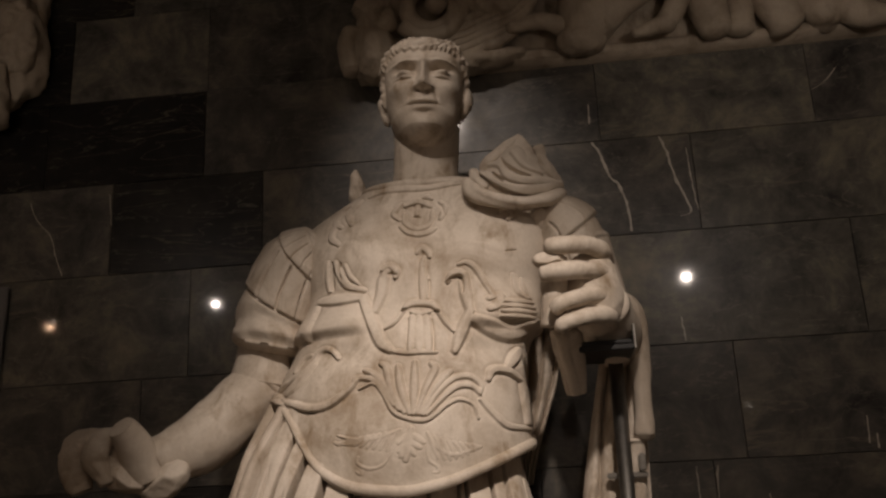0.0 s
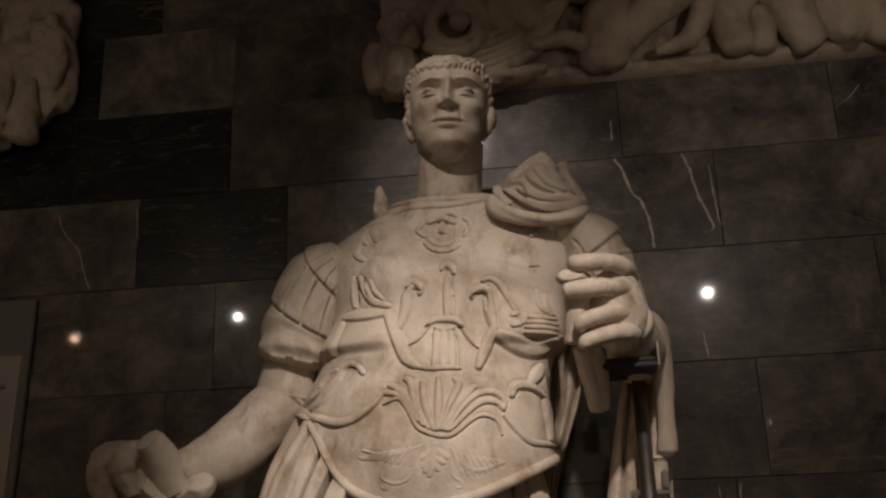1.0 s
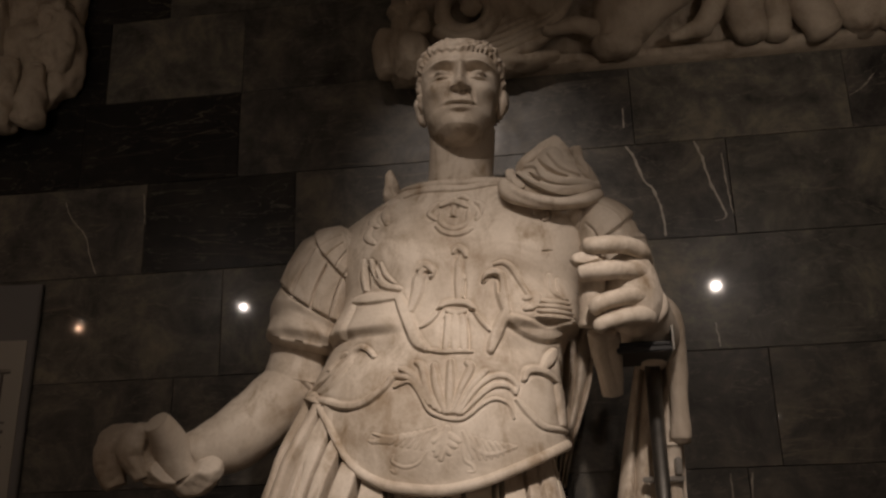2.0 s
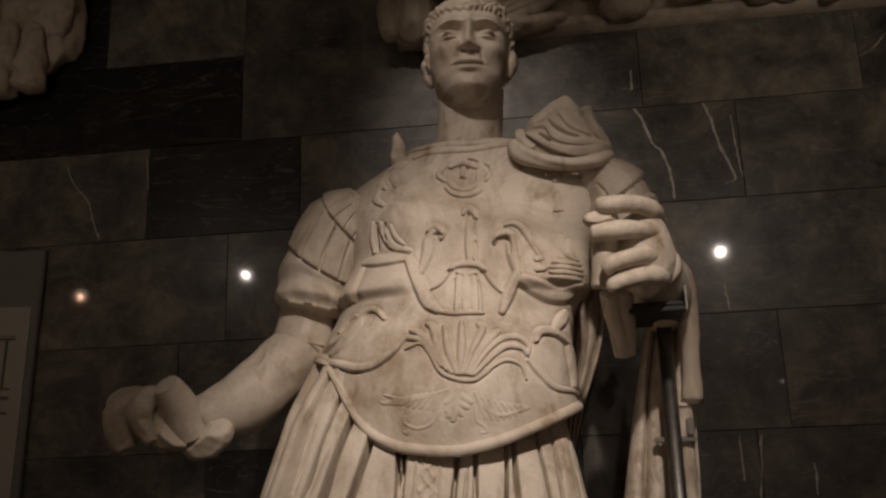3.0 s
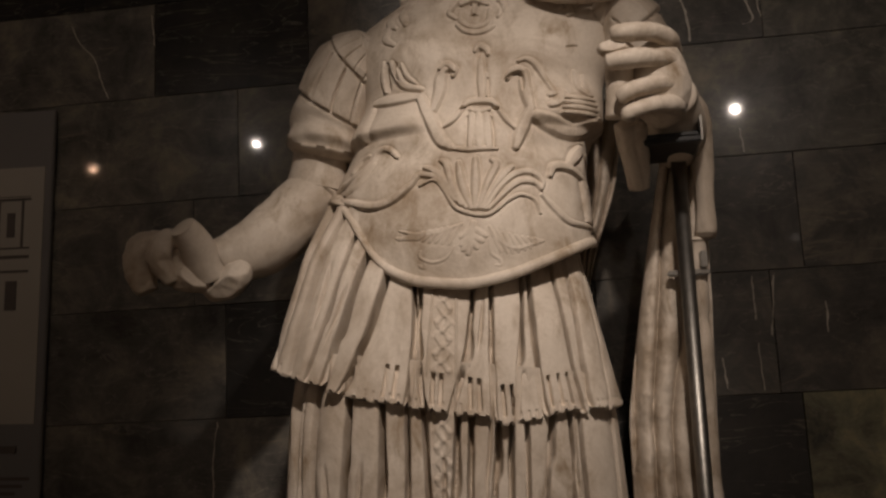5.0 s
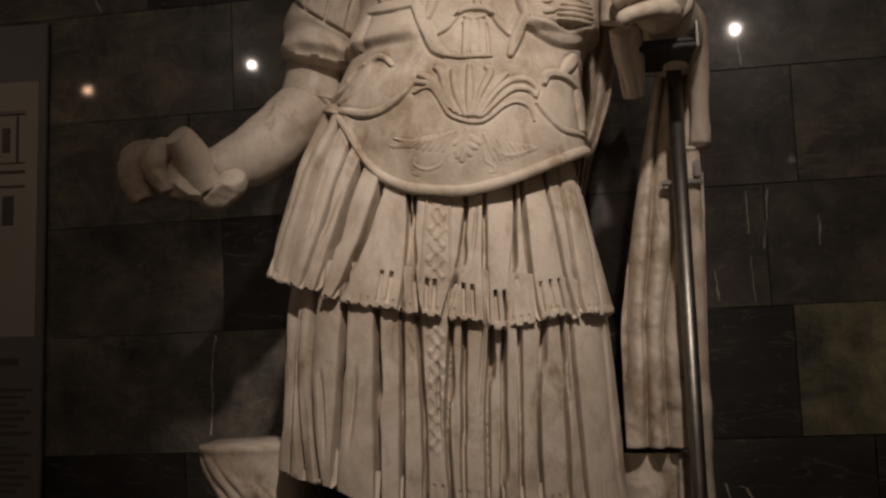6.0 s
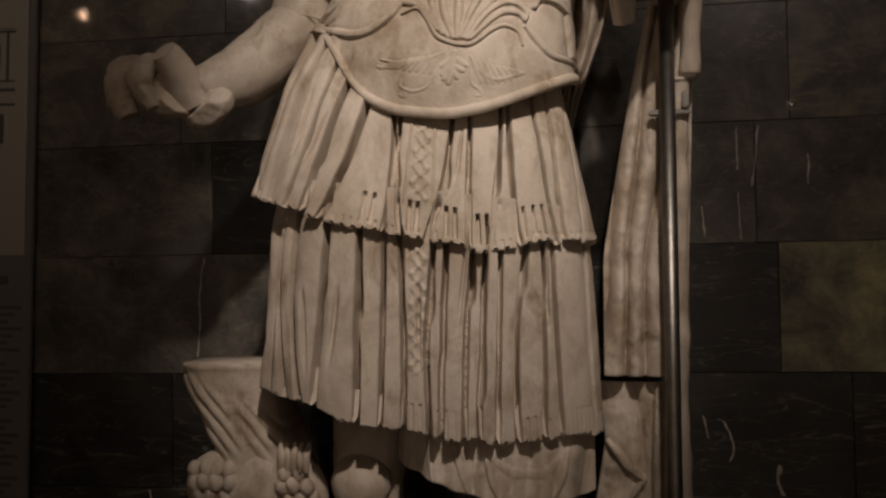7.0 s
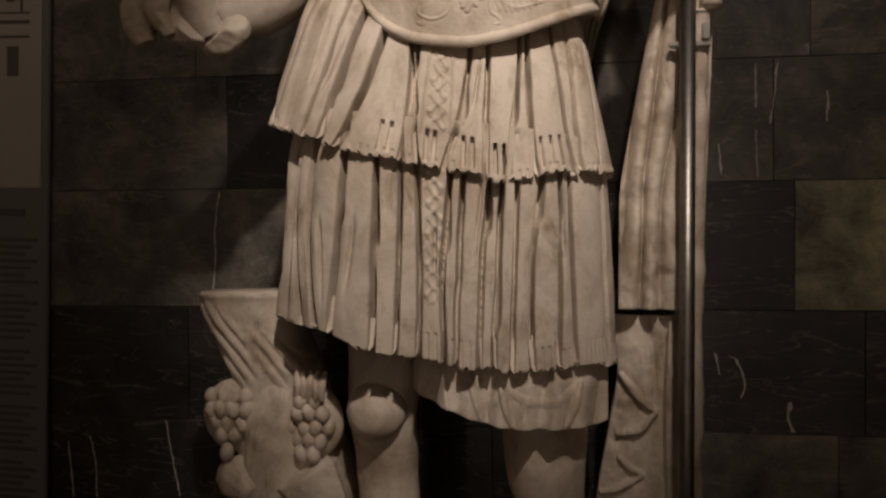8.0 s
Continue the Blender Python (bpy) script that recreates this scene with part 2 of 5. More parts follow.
def carve(x, z, strokes, moat=0.0):
    """Height of raised lines (half width, height, places) at x, z, with a cut of depth moat beside them."""
    out, cut = np.zeros(x.shape), np.zeros(x.shape)
    for w, h, pts in strokes:
        c = spline(pts, max(6, 5 * len(pts)))
        lo, hi = c.min(0) - 3 * w, c.max(0) + 3 * w
        near = (x > lo[0]) & (x < hi[0]) & (z > lo[1]) & (z < hi[1])
        if not near.any():
            continue
        px_, pz_ = x[near], z[near]
        best = np.full(px_.shape, 9.0)
        open_ends = np.hypot(*(c[0] - c[-1])) > 2 * w
        for j, (a, b) in enumerate(zip(c[:-1], c[1:])):
            d = b - a
            k = np.clip(((px_ - a[0]) * d[0] + (pz_ - a[1]) * d[1]) / (d @ d + 1e-12), 0, 1)
            thin = 0.62 + 0.42 * math.sin(math.pi * (j + 0.5) / (len(c) - 1)) if open_ends else 1.0
            best = np.minimum(best, np.hypot(px_ - a[0] - k * d[0], pz_ - a[1] - k * d[1]) / thin)
        val = h * (0.75 * (1 - soft(best / w, 0.50, 1.12)) + 0.25 * np.clip(1 - (best / w) ** 2, 0, 1))
        out[near] = np.maximum(out[near], val)
        if moat:
            cut[near] = np.maximum(cut[near], moat * min(1.0, h / 0.010) * np.exp(-((best - 1.15 * w) / (0.0022 + 0.22 * w)) ** 2))
    return out - cut * (1 - soft(out, 0.0, 0.002))


# ---- the hall ----
wall = empty("wall_north", "dark polished stone wall of veined slabs", "wall", "", "structure")
part("backing", box_bm(-4.0, 3.5, 2.112, 2.35, -0.0, 4.6), MORTAR, wall)
# unseen floor, walls and ceiling, added to close the hall and return light
part("floor", box_bm(-4.0, 3.5, -5.0, 2.35, -0.15, -0.002), FLOOR)
tagged(bpy.data.objects["floor"], "plain brown hall floor, unseen, pale to bounce light", "floor", "", "structure")
for nm, b in (("wall_south", (-4.0, 3.5, -5.2, -5.0, 0, 4.6)), ("wall_west", (-4.2, -4.0, -5.0, 2.35, 0, 4.6)), ("wall_east", (3.5, 3.7, -5.0, 2.35, 0, 4.6))):
    tagged(part(nm, box_bm(*b), HALL_SHELL), "plain pale hall wall, unseen, added to close the room", "wall", "", "structure")
tagged(part("ceiling", box_bm(-4.2, 3.7, -5.2, 2.35, 4.6, 4.75), HALL_SHELL), "plain pale hall ceiling, unseen, added to close the room", "ceiling", "", "structure")


# ---- spotlights of the hall ----
def spotlight(eye, target, size=0.024, big=1.0):
    label = "small black ceiling spotlight with lit lamp" if size else "large black ceiling spotlight added out of view, on a thin stem"
    ob = empty("spotlight", label, "spotlight", "spotlights of the hall")
    m = look(eye, target)
    ob.matrix_world = m
    bm = bmesh.new()
    prof = [(0.030, 0.0), (0.034, 0.004), (0.036, 0.05), (0.030, 0.10), (0.012, 0.13)]
    rings = [[bm.verts.new((big * r * math.cos(k * math.pi / 10), big * r * math.sin(k * math.pi / 10), big * (z + 0.03))) for k in range(20)] for r, z in prof]
    for a, b in zip(rings, rings[1:]):
        for k in range(20):
            bm.faces.new((a[k], a[(k + 1) % 20], b[(k + 1) % 20], b[k]))
    bm.faces.new(rings[-1])
    part("housing", bm, HOUSING, ob, smooth=True)
    if size:
        bm = bmesh.new()
        bmesh.ops.create_circle(bm, cap_ends=True, segments=20, radius=size, matrix=Matrix.Translation((0, 0, 0.045)))
        part("lamp", bm, GLOW, ob, "glowing warm lamp glass")
    bm = bmesh.new()
    bmesh.ops.create_cone(bm, cap_ends=True, segments=10, radius1=0.008, radius2=0.008, depth=1)
    top = m.inverted() @ Vector((eye[0], eye[1], 4.6))
    foot = Vector((0, 0, 0.12 * big))
    d = top - foot
    for v in bm.verts:
        v.co = foot + d.to_track_quat("Z", "Y") @ Vector((v.co.x, v.co.y, (v.co.z + 0.5) * d.length))
    part("stem", bm, HOUSING, ob)


# housings added out of view for the key and both fill lamps
for eye, target, watts, degrees, radius, blend in SPOTS[:3]:
    spotlight(eye, target, 0, 2.4)
for eye, target, watts, degrees, radius, blend in SPOTS[3:]:
    spotlight(eye, target, min(radius, 0.006))
spotlight((1.022, 0.85, 2.021), (0.70, 2.1, 1.85), 0.004)


# ---- the statue, carved from one block ----
statue = Carving()
ZT = [1.60, 1.70, 1.80, 1.92, 2.00, 2.10, 2.19, 2.28, 2.32, 2.36, 2.39, 2.42]
XL = [-.345, -.34, -.335, -.315, -.275, -.232, -.245, -.27, -.22, -.15, -.10, -.07]
XR = [.235, .235, .237, .232, .243, .268, .295, .33, .33, .25, .15, .11]
YF = [1.50, 1.49, 1.488, 1.50, 1.518, 1.545, 1.565, 1.592, 1.60, 1.615, 1.625, 1.64]
ORNAMENT = [
    (0.0130, 0.0140, [(-0.190, 2.114), (-0.146, 2.110), (-0.098, 2.108)]),
    (0.0130, 0.0160, [(-0.093, 2.108), (-0.074, 2.057), (-0.056, 2.007), (-0.035, 1.987)]),
    (0.0130, 0.0130, [(-0.067, 2.077), (-0.054, 2.116), (-0.050, 2.141), (-0.040, 2.160)]),
    (0.0080, 0.0150, [(-0.050, 2.164), (-0.036, 2.173), (-0.022, 2.161), (-0.024, 2.147)]),
    (0.0090, 0.0110, [(-0.151, 2.195), (-0.140, 2.168), (-0.126, 2.140), (-0.091, 2.125)]),
    (0.0060, 0.0110, [(-0.170, 2.201), (-0.173, 2.163), (-0.168, 2.134)]),
    (0.0050, 0.0090, [(-0.127, 2.186), (-0.119, 2.159), (-0.101, 2.139)]),
    (0.0140, 0.0130, [(-0.196, 2.098), (-0.208, 2.058), (-0.216, 2.033)]),
    (0.0075, 0.0120, [(0.022, 2.202), (0.029, 2.215), (0.043, 2.205), (0.049, 2.190)]),
    (0.0085, 0.0110, [(0.034, 2.190), (0.032, 2.138), (0.032, 2.088)]),
]
ORNAMENT += [
    (0.0035, 0.0090, [(0.043, 2.148), (0.043, 2.097)]),
    (0.0080, 0.0140, [(-0.006, 2.076), (0.005, 2.085), (0.028, 2.087), (0.051, 2.082), (0.063, 2.070)]),
    (0.0060, 0.0100, [(0.008, 2.068), (0.026, 2.063), (0.047, 2.065)]),
    (0.0110, 0.0110, [(0.010, 2.055), (0.006, 1.983)]),
    (0.0110, 0.0110, [(0.040, 2.053), (0.044, 1.981)]),
    (0.0120, 0.0110, [(0.025, 2.054), (0.025, 1.982)]),
    (0.0060, 0.0100, [(-0.006, 2.071), (-0.027, 2.048), (-0.045, 2.035)]),
    (0.0060, 0.0100, [(0.063, 2.066), (0.080, 2.041), (0.095, 2.021)]),
    (0.0060, 0.0100, [(-0.037, 1.985), (-0.003, 1.979), (0.028, 1.979), (0.059, 1.976)]),
    (0.0080, 0.0150, [(0.085, 2.130), (0.095, 2.144), (0.110, 2.149), (0.121, 2.140)]),
    (0.0120, 0.0130, [(0.121, 2.143), (0.121, 2.108), (0.128, 2.063)]),
]
ORNAMENT += [
    (0.0130, 0.0160, [(0.129, 2.061), (0.114, 2.025), (0.097, 1.979)]),
    (0.0170, 0.0150, [(0.134, 2.044), (0.171, 2.025), (0.210, 2.016), (0.246, 2.036)]),
    (0.0060, 0.0090, [(0.109, 2.166), (0.127, 2.168), (0.145, 2.152), (0.166, 2.112), (0.174, 2.092)]),
    (0.0090, 0.0100, [(0.165, 2.087), (0.188, 2.093), (0.178, 2.071), (0.164, 2.063)]),
    (0.0055, 0.0090, [(0.187, 2.083), (0.214, 2.083), (0.245, 2.084)]),
    (0.0055, 0.0090, [(0.187, 2.071), (0.213, 2.072), (0.245, 2.073)]),
    (0.0055, 0.0090, [(0.186, 2.060), (0.213, 2.061), (0.244, 2.062)]),
    (0.0055, 0.0090, [(0.185, 2.048), (0.212, 2.049), (0.243, 2.051)]),
    (0.0060, 0.0090, [(0.218, 2.142), (0.222, 2.109), (0.237, 2.092)]),
    (0.0060, 0.0090, [(0.235, 2.134), (0.238, 2.106), (0.244, 2.093)]),
]
ORNAMENT += [
    (0.0120, 0.0120, [(0.247, 2.045), (0.256, 2.017), (0.250, 1.993)]),
    (0.0070, 0.0120, [(0.200, 2.290), (0.210, 2.302), (0.223, 2.297), (0.227, 2.281), (0.217, 2.272)]),
    (0.0060, 0.0080, [(-0.008, 2.304), (-0.006, 2.279), (0.021, 2.262), (0.050, 2.273), (0.054, 2.303)]),
    (0.0080, 0.0100, [(-0.006, 2.323), (0.021, 2.334), (0.051, 2.317)]),
    (0.0060, 0.0090, [(0.021, 2.314), (0.021, 2.298)]),
    (0.0070, 0.0090, [(-0.014, 2.330), (-0.026, 2.317), (-0.031, 2.303), (-0.018, 2.288)]),
    (0.0070, 0.0090, [(0.071, 2.327), (0.083, 2.314), (0.080, 2.298), (0.072, 2.282)]),
    (0.0060, 0.0100, [(0.033, 2.342), (0.043, 2.344), (0.053, 2.336)]),
]
ORNAMENT += [
    (0.0070, 0.0100, [(-0.015, 2.270), (-0.001, 2.256), (0.021, 2.249), (0.048, 2.251), (0.062, 2.258)]),
    (0.0060, 0.0080, [(-0.086, 2.376), (-0.090, 2.362)]),
    (0.0048, 0.0090, [(-0.096, 1.909), (-0.067, 1.918), (-0.046, 1.893), (-0.027, 1.859), (0.003, 1.843), (0.033, 1.839), (0.053, 1.849), (0.078, 1.869), (0.103, 1.878), (0.127, 1.867), (0.136, 1.840)]),
    (0.0062, 0.0105, [(0.038, 1.850), (0.079, 1.891), (0.104, 1.906), (0.129, 1.903), (0.140, 1.890)]),
    (0.0062, 0.0105, [(0.031, 1.850), (0.064, 1.897), (0.095, 1.922), (0.125, 1.924), (0.144, 1.906), (0.142, 1.890)]),
    (0.0070, 0.0110, [(0.026, 1.853), (0.055, 1.902), (0.080, 1.930), (0.088, 1.936)]),
    (0.0080, 0.0120, [(0.019, 1.854), (0.040, 1.908), (0.056, 1.941), (0.048, 1.953)]),
]
ORNAMENT += [
    (0.0090, 0.0120, [(0.011, 1.854), (0.015, 1.904), (0.016, 1.957)]),
    (0.0085, 0.0120, [(0.004, 1.854), (-0.011, 1.901), (-0.018, 1.951)]),
    (0.0080, 0.0120, [(-0.006, 1.856), (-0.031, 1.902), (-0.041, 1.947), (-0.052, 1.958)]),
    (0.0072, 0.0110, [(-0.016, 1.863), (-0.046, 1.913), (-0.067, 1.938), (-0.086, 1.947)]),
    (0.0062, 0.0105, [(-0.026, 1.871), (-0.057, 1.918), (-0.083, 1.931), (-0.104, 1.930), (-0.106, 1.921)]),
    (0.0085, 0.0140, [(-0.317, 1.910), (-0.251, 1.895), (-0.201, 1.878), (-0.157, 1.883), (-0.119, 1.908), (-0.101, 1.927)]),
    (0.0075, 0.0130, [(-0.147, 1.980), (-0.169, 2.001), (-0.193, 1.998), (-0.209, 1.974), (-0.232, 1.956), (-0.264, 1.939), (-0.284, 1.923)]),
    (0.0110, 0.0080, [(-0.202, 1.971), (-0.230, 1.941), (-0.260, 1.918)]),
]
ORNAMENT += [
    (0.0060, 0.0090, [(-0.212, 1.995), (-0.231, 1.987), (-0.247, 1.964)]),
    (0.0090, 0.0140, [(0.159, 1.919), (0.169, 1.938), (0.199, 1.939), (0.223, 1.923)]),
    (0.0100, 0.0120, [(0.200, 1.947), (0.213, 1.965), (0.225, 1.985)]),
    (0.0070, 0.0120, [(0.142, 1.877), (0.165, 1.850), (0.193, 1.825), (0.236, 1.824)]),
    (0.0085, 0.0120, [(0.225, 1.918), (0.230, 1.888), (0.232, 1.835)]),
    (0.0042, 0.0052, [(-0.017, 1.821), (-0.028, 1.807), (-0.040, 1.784)]),
    (0.0042, 0.0052, [(-0.029, 1.819), (-0.041, 1.806), (-0.053, 1.786)]),
    (0.0042, 0.0052, [(-0.041, 1.818), (-0.054, 1.805), (-0.066, 1.789)]),
    (0.0042, 0.0052, [(-0.053, 1.816), (-0.067, 1.805), (-0.079, 1.791)]),
    (0.0042, 0.0052, [(-0.065, 1.815), (-0.080, 1.804), (-0.092, 1.794)]),
]
ORNAMENT += [
    (0.0042, 0.0052, [(-0.077, 1.813), (-0.093, 1.803), (-0.105, 1.797)]),
    (0.0042, 0.0052, [(-0.089, 1.812), (-0.106, 1.803), (-0.118, 1.799)]),
    (0.0042, 0.0052, [(-0.101, 1.810), (-0.119, 1.802), (-0.131, 1.802)]),
    (0.0042, 0.0052, [(-0.113, 1.809), (-0.133, 1.802), (-0.145, 1.805)]),
    (0.0040, 0.0052, [(0.040, 1.810), (0.046, 1.793), (0.057, 1.764)]),
    (0.0040, 0.0052, [(0.051, 1.806), (0.059, 1.789), (0.069, 1.762)]),
    (0.0040, 0.0052, [(0.063, 1.802), (0.071, 1.786), (0.080, 1.761)]),
    (0.0040, 0.0052, [(0.075, 1.798), (0.083, 1.783), (0.091, 1.763)]),
    (0.0040, 0.0052, [(0.086, 1.795), (0.096, 1.782), (0.103, 1.766)]),
    (0.0040, 0.0052, [(0.098, 1.793), (0.108, 1.781), (0.114, 1.770)]),
    (0.0040, 0.0052, [(0.110, 1.791), (0.120, 1.782), (0.126, 1.777)]),
]
ORNAMENT += [
    (0.0040, 0.0052, [(0.121, 1.789), (0.133, 1.783), (0.138, 1.785)]),
    (0.0040, 0.0060, [(-0.014, 1.823), (-0.052, 1.810), (-0.098, 1.807), (-0.137, 1.818)]),
    (0.0040, 0.0060, [(0.037, 1.815), (0.056, 1.785), (0.084, 1.770), (0.113, 1.776), (0.134, 1.784)]),
    (0.0080, 0.0085, [(0.007, 1.824), (0.002, 1.795), (-0.005, 1.764)]),
    (0.0062, 0.0070, [(0.005, 1.814), (-0.017, 1.797)]),
    (0.0062, 0.0070, [(0.005, 1.804), (-0.017, 1.781)]),
    (0.0062, 0.0070, [(0.005, 1.814), (0.030, 1.796)]),
    (0.0062, 0.0070, [(0.003, 1.800), (0.023, 1.786)]),
    (0.0062, 0.0070, [(0.000, 1.793), (0.012, 1.773)]),
    (0.0062, 0.0070, [(0.001, 1.790), (-0.014, 1.771)]),
    (0.0032, 0.0050, [(-0.030, 1.780), (-0.049, 1.757), (-0.076, 1.751), (-0.099, 1.762), (-0.098, 1.775)]),
]
ORNAMENT += [
    (0.0035, 0.0050, [(-0.102, 1.747), (-0.094, 1.742), (-0.091, 1.749)]),
    (0.0032, 0.0050, [(0.036, 1.789), (0.039, 1.762), (0.054, 1.750), (0.056, 1.739), (0.046, 1.739)]),
]
ORNAMENT += [
    (0.0080, 0.0080, [(-0.091, 2.361), (-0.048, 2.372), (0.044, 2.368), (0.134, 2.378)]),
    (0.0080, 0.0090, [(-0.135, 2.345), (-0.158, 2.330), (-0.166, 2.300), (-0.150, 2.285)]),
    (0.0090, 0.0100, [(-0.110, 2.352), (-0.135, 2.322), (-0.128, 2.290)]),
    (0.0080, 0.0090, [(-0.160, 2.300), (-0.172, 2.262), (-0.150, 2.240)]),
]
GROOVES = [
    (0.0042, 0.0160, [(-0.161, 2.197), (-0.161, 2.166), (-0.159, 2.134)]),
    (0.0036, 0.0120, [(-0.140, 2.193), (-0.142, 2.171), (-0.137, 2.154)]),
    (0.0034, 0.0090, [(-0.038, 2.152), (-0.031, 2.157), (-0.022, 2.152)]),
    (0.0036, 0.0100, [(0.084, 2.129), (0.096, 2.138), (0.111, 2.138), (0.116, 2.123), (0.116, 2.103)]),
    (0.0040, 0.0110, [(-0.004, 2.073), (-0.013, 2.072)]),
    (0.0040, 0.0110, [(0.056, 2.067), (0.066, 2.063)]),
    (0.0030, 0.0070, [(0.014, 2.323), (0.014, 2.313)]),
    (0.0030, 0.0070, [(0.030, 2.322), (0.031, 2.312)]),
    (0.0024, 0.0050, [(0.012, 2.293), (0.029, 2.291)]),
    (0.0030, 0.0070, [(0.046, 2.137), (0.046, 2.092)]),
    (0.0030, 0.0060, [(0.033, 2.201), (0.029, 2.185)]),
    (0.0030, 0.0070, [(0.002, 2.051), (-0.001, 1.984)]),
    (0.0030, 0.0070, [(0.051, 2.047), (0.055, 1.980)]),
]
GROOVES += [
    (0.0026, 0.0050, [(0.205, 2.192), (0.226, 2.196)]),
    (0.0030, 0.0050, [(0.076, 2.318), (0.082, 2.290)]),
]


def smooth_at(z, zs, vs):
    """A smoothed curve through the knots."""
    return sum(np.interp(z + d, zs, vs) for d in np.linspace(-0.03, 0.03, 7)) / 7


def rounded(phi, e):
    """The angle whose rounded-square section lies evenly across, for even angles phi."""
    c = np.sign(np.cos(phi)) * np.abs(np.cos(phi)) ** (1 / e)
    return np.unwrap(np.arctan2(np.sign(np.sin(phi)) * np.sqrt(1 - c ** 2), c))


def cuirass():
    nu, nv = 640, 540
    u = np.linspace(0, 1, nu)
    ang = rounded(radians(-50) + u * radians(280), 2 / 2.4)
    side = -np.cos(ang)
    x0 = -0.045 + 0.29 * side
    low = np.interp(x0, [-.335, -.283, -.226, -.16, -.094, -.016, .062, .174, .236, .25], [1.915, 1.895, 1.838, 1.745, 1.706, 1.692, 1.707, 1.749, 1.778, 1.79])
    low = np.convolve(np.pad(low, 12, "edge"), np.ones(25) / 25, "valid")
    low = np.where(np.sin(ang) < 0, np.maximum(low, 1.80), low)
    v = np.linspace(0, 1, nv)[:, None]
    z = low[None] + (2.396 - low[None]) * v
    l, r, yf = smooth_at(z, ZT, XL), smooth_at(z, ZT, XR), smooth_at(z, ZT, YF)
    cx, a = (l + r) / 2, (r - l) / 2
    cs, sn = np.cos(ang)[None], np.sin(ang)[None]
    e = 2 / 2.4
    x = cx - a * np.sign(cs) * np.abs(cs) ** e
    depth = np.where(sn > 0, 1.68 - yf, 0.17)
    y = 1.68 - depth * np.sign(sn) * np.abs(sn) ** e
    front = soft(sn + 0 * z, 0.05, 0.35)
    q = np.stack([x, y, z], -1).reshape(-1, 3)
    low_part = 1 - 0.45 * (1 - soft(z, 1.80, 1.85))
    h = 0.60 * low_part * carve(x, z, ORNAMENT, 0.0036) * (0.86 + 0.18 * fbm(q, 30, 3, 12).reshape(x.shape)) - carve(x, z, GROOVES)
    # chest muscles, breastbone, waist and ribs under the metal
    def swell(px_, pz_, sx, sz, k):
        return k * np.exp(-((x - px_) / sx) ** 2 - ((z - pz_) / sz) ** 2)
    h += swell(-0.10, 2.205, 0.10, 0.070, 0.024) + swell(0.17, 2.205, 0.10, 0.070, 0.024)
    h -= swell(0.03, 2.17, 0.022, 0.12, 0.006)
    h += swell(-0.03, 1.80, 0.15, 0.10, 0.012)
    h += 0.020 * soft(z, 2.022, 2.048) * (1 - soft(z, 2.05, 2.15)) * soft(abs(x - 0.02), 0.08, 0.15)
    h -= swell(-0.16, 1.985, 0.07, 0.022, 0.007) + swell(0.17, 1.985, 0.07, 0.022, 0.007)
    # rolled rim along the lower edge
    rim = np.clip(1 - ((z - low[None] - 0.010) / 0.012) ** 2, 0, 1) ** 0.6
    h += 0.0100 * rim * (sn > -0.6)
    edge = np.clip(1 - ((v - 0.985) / 0.013) ** 2, 0, 1) ** 0.5
    h += 0.006 * edge
    wear = fbm(q, 12, 5, 4).reshape(x.shape)
    h += 0.0016 * wear
    nx, ny = np.gradient(y, axis=1), -np.gradient(x, axis=1)
    k = np.hypot(nx, ny) + 1e-9
    p = np.stack([x + h * nx / k, y + h * (ny / k), z], -1)
    # turn the lower edge under
    under = p[:1].copy()
    under[..., 1] = 1.68 + (under[..., 1] - 1.68) * 0.86
    under[..., 0] = -0.045 + (under[..., 0] + 0.045) * 0.90
    under[..., 2] += 0.012
    cap = p[-1:].copy()
    cap[..., 0] = 0.03 + (cap[..., 0] - 0.03) * 0.45
    cap[..., 1] = 1.70 + (cap[..., 1] - 1.70) * 0.45
    cap[..., 2] -= 0.004
    statue.shell(np.concatenate([under, p, cap]), False)


cuirass()


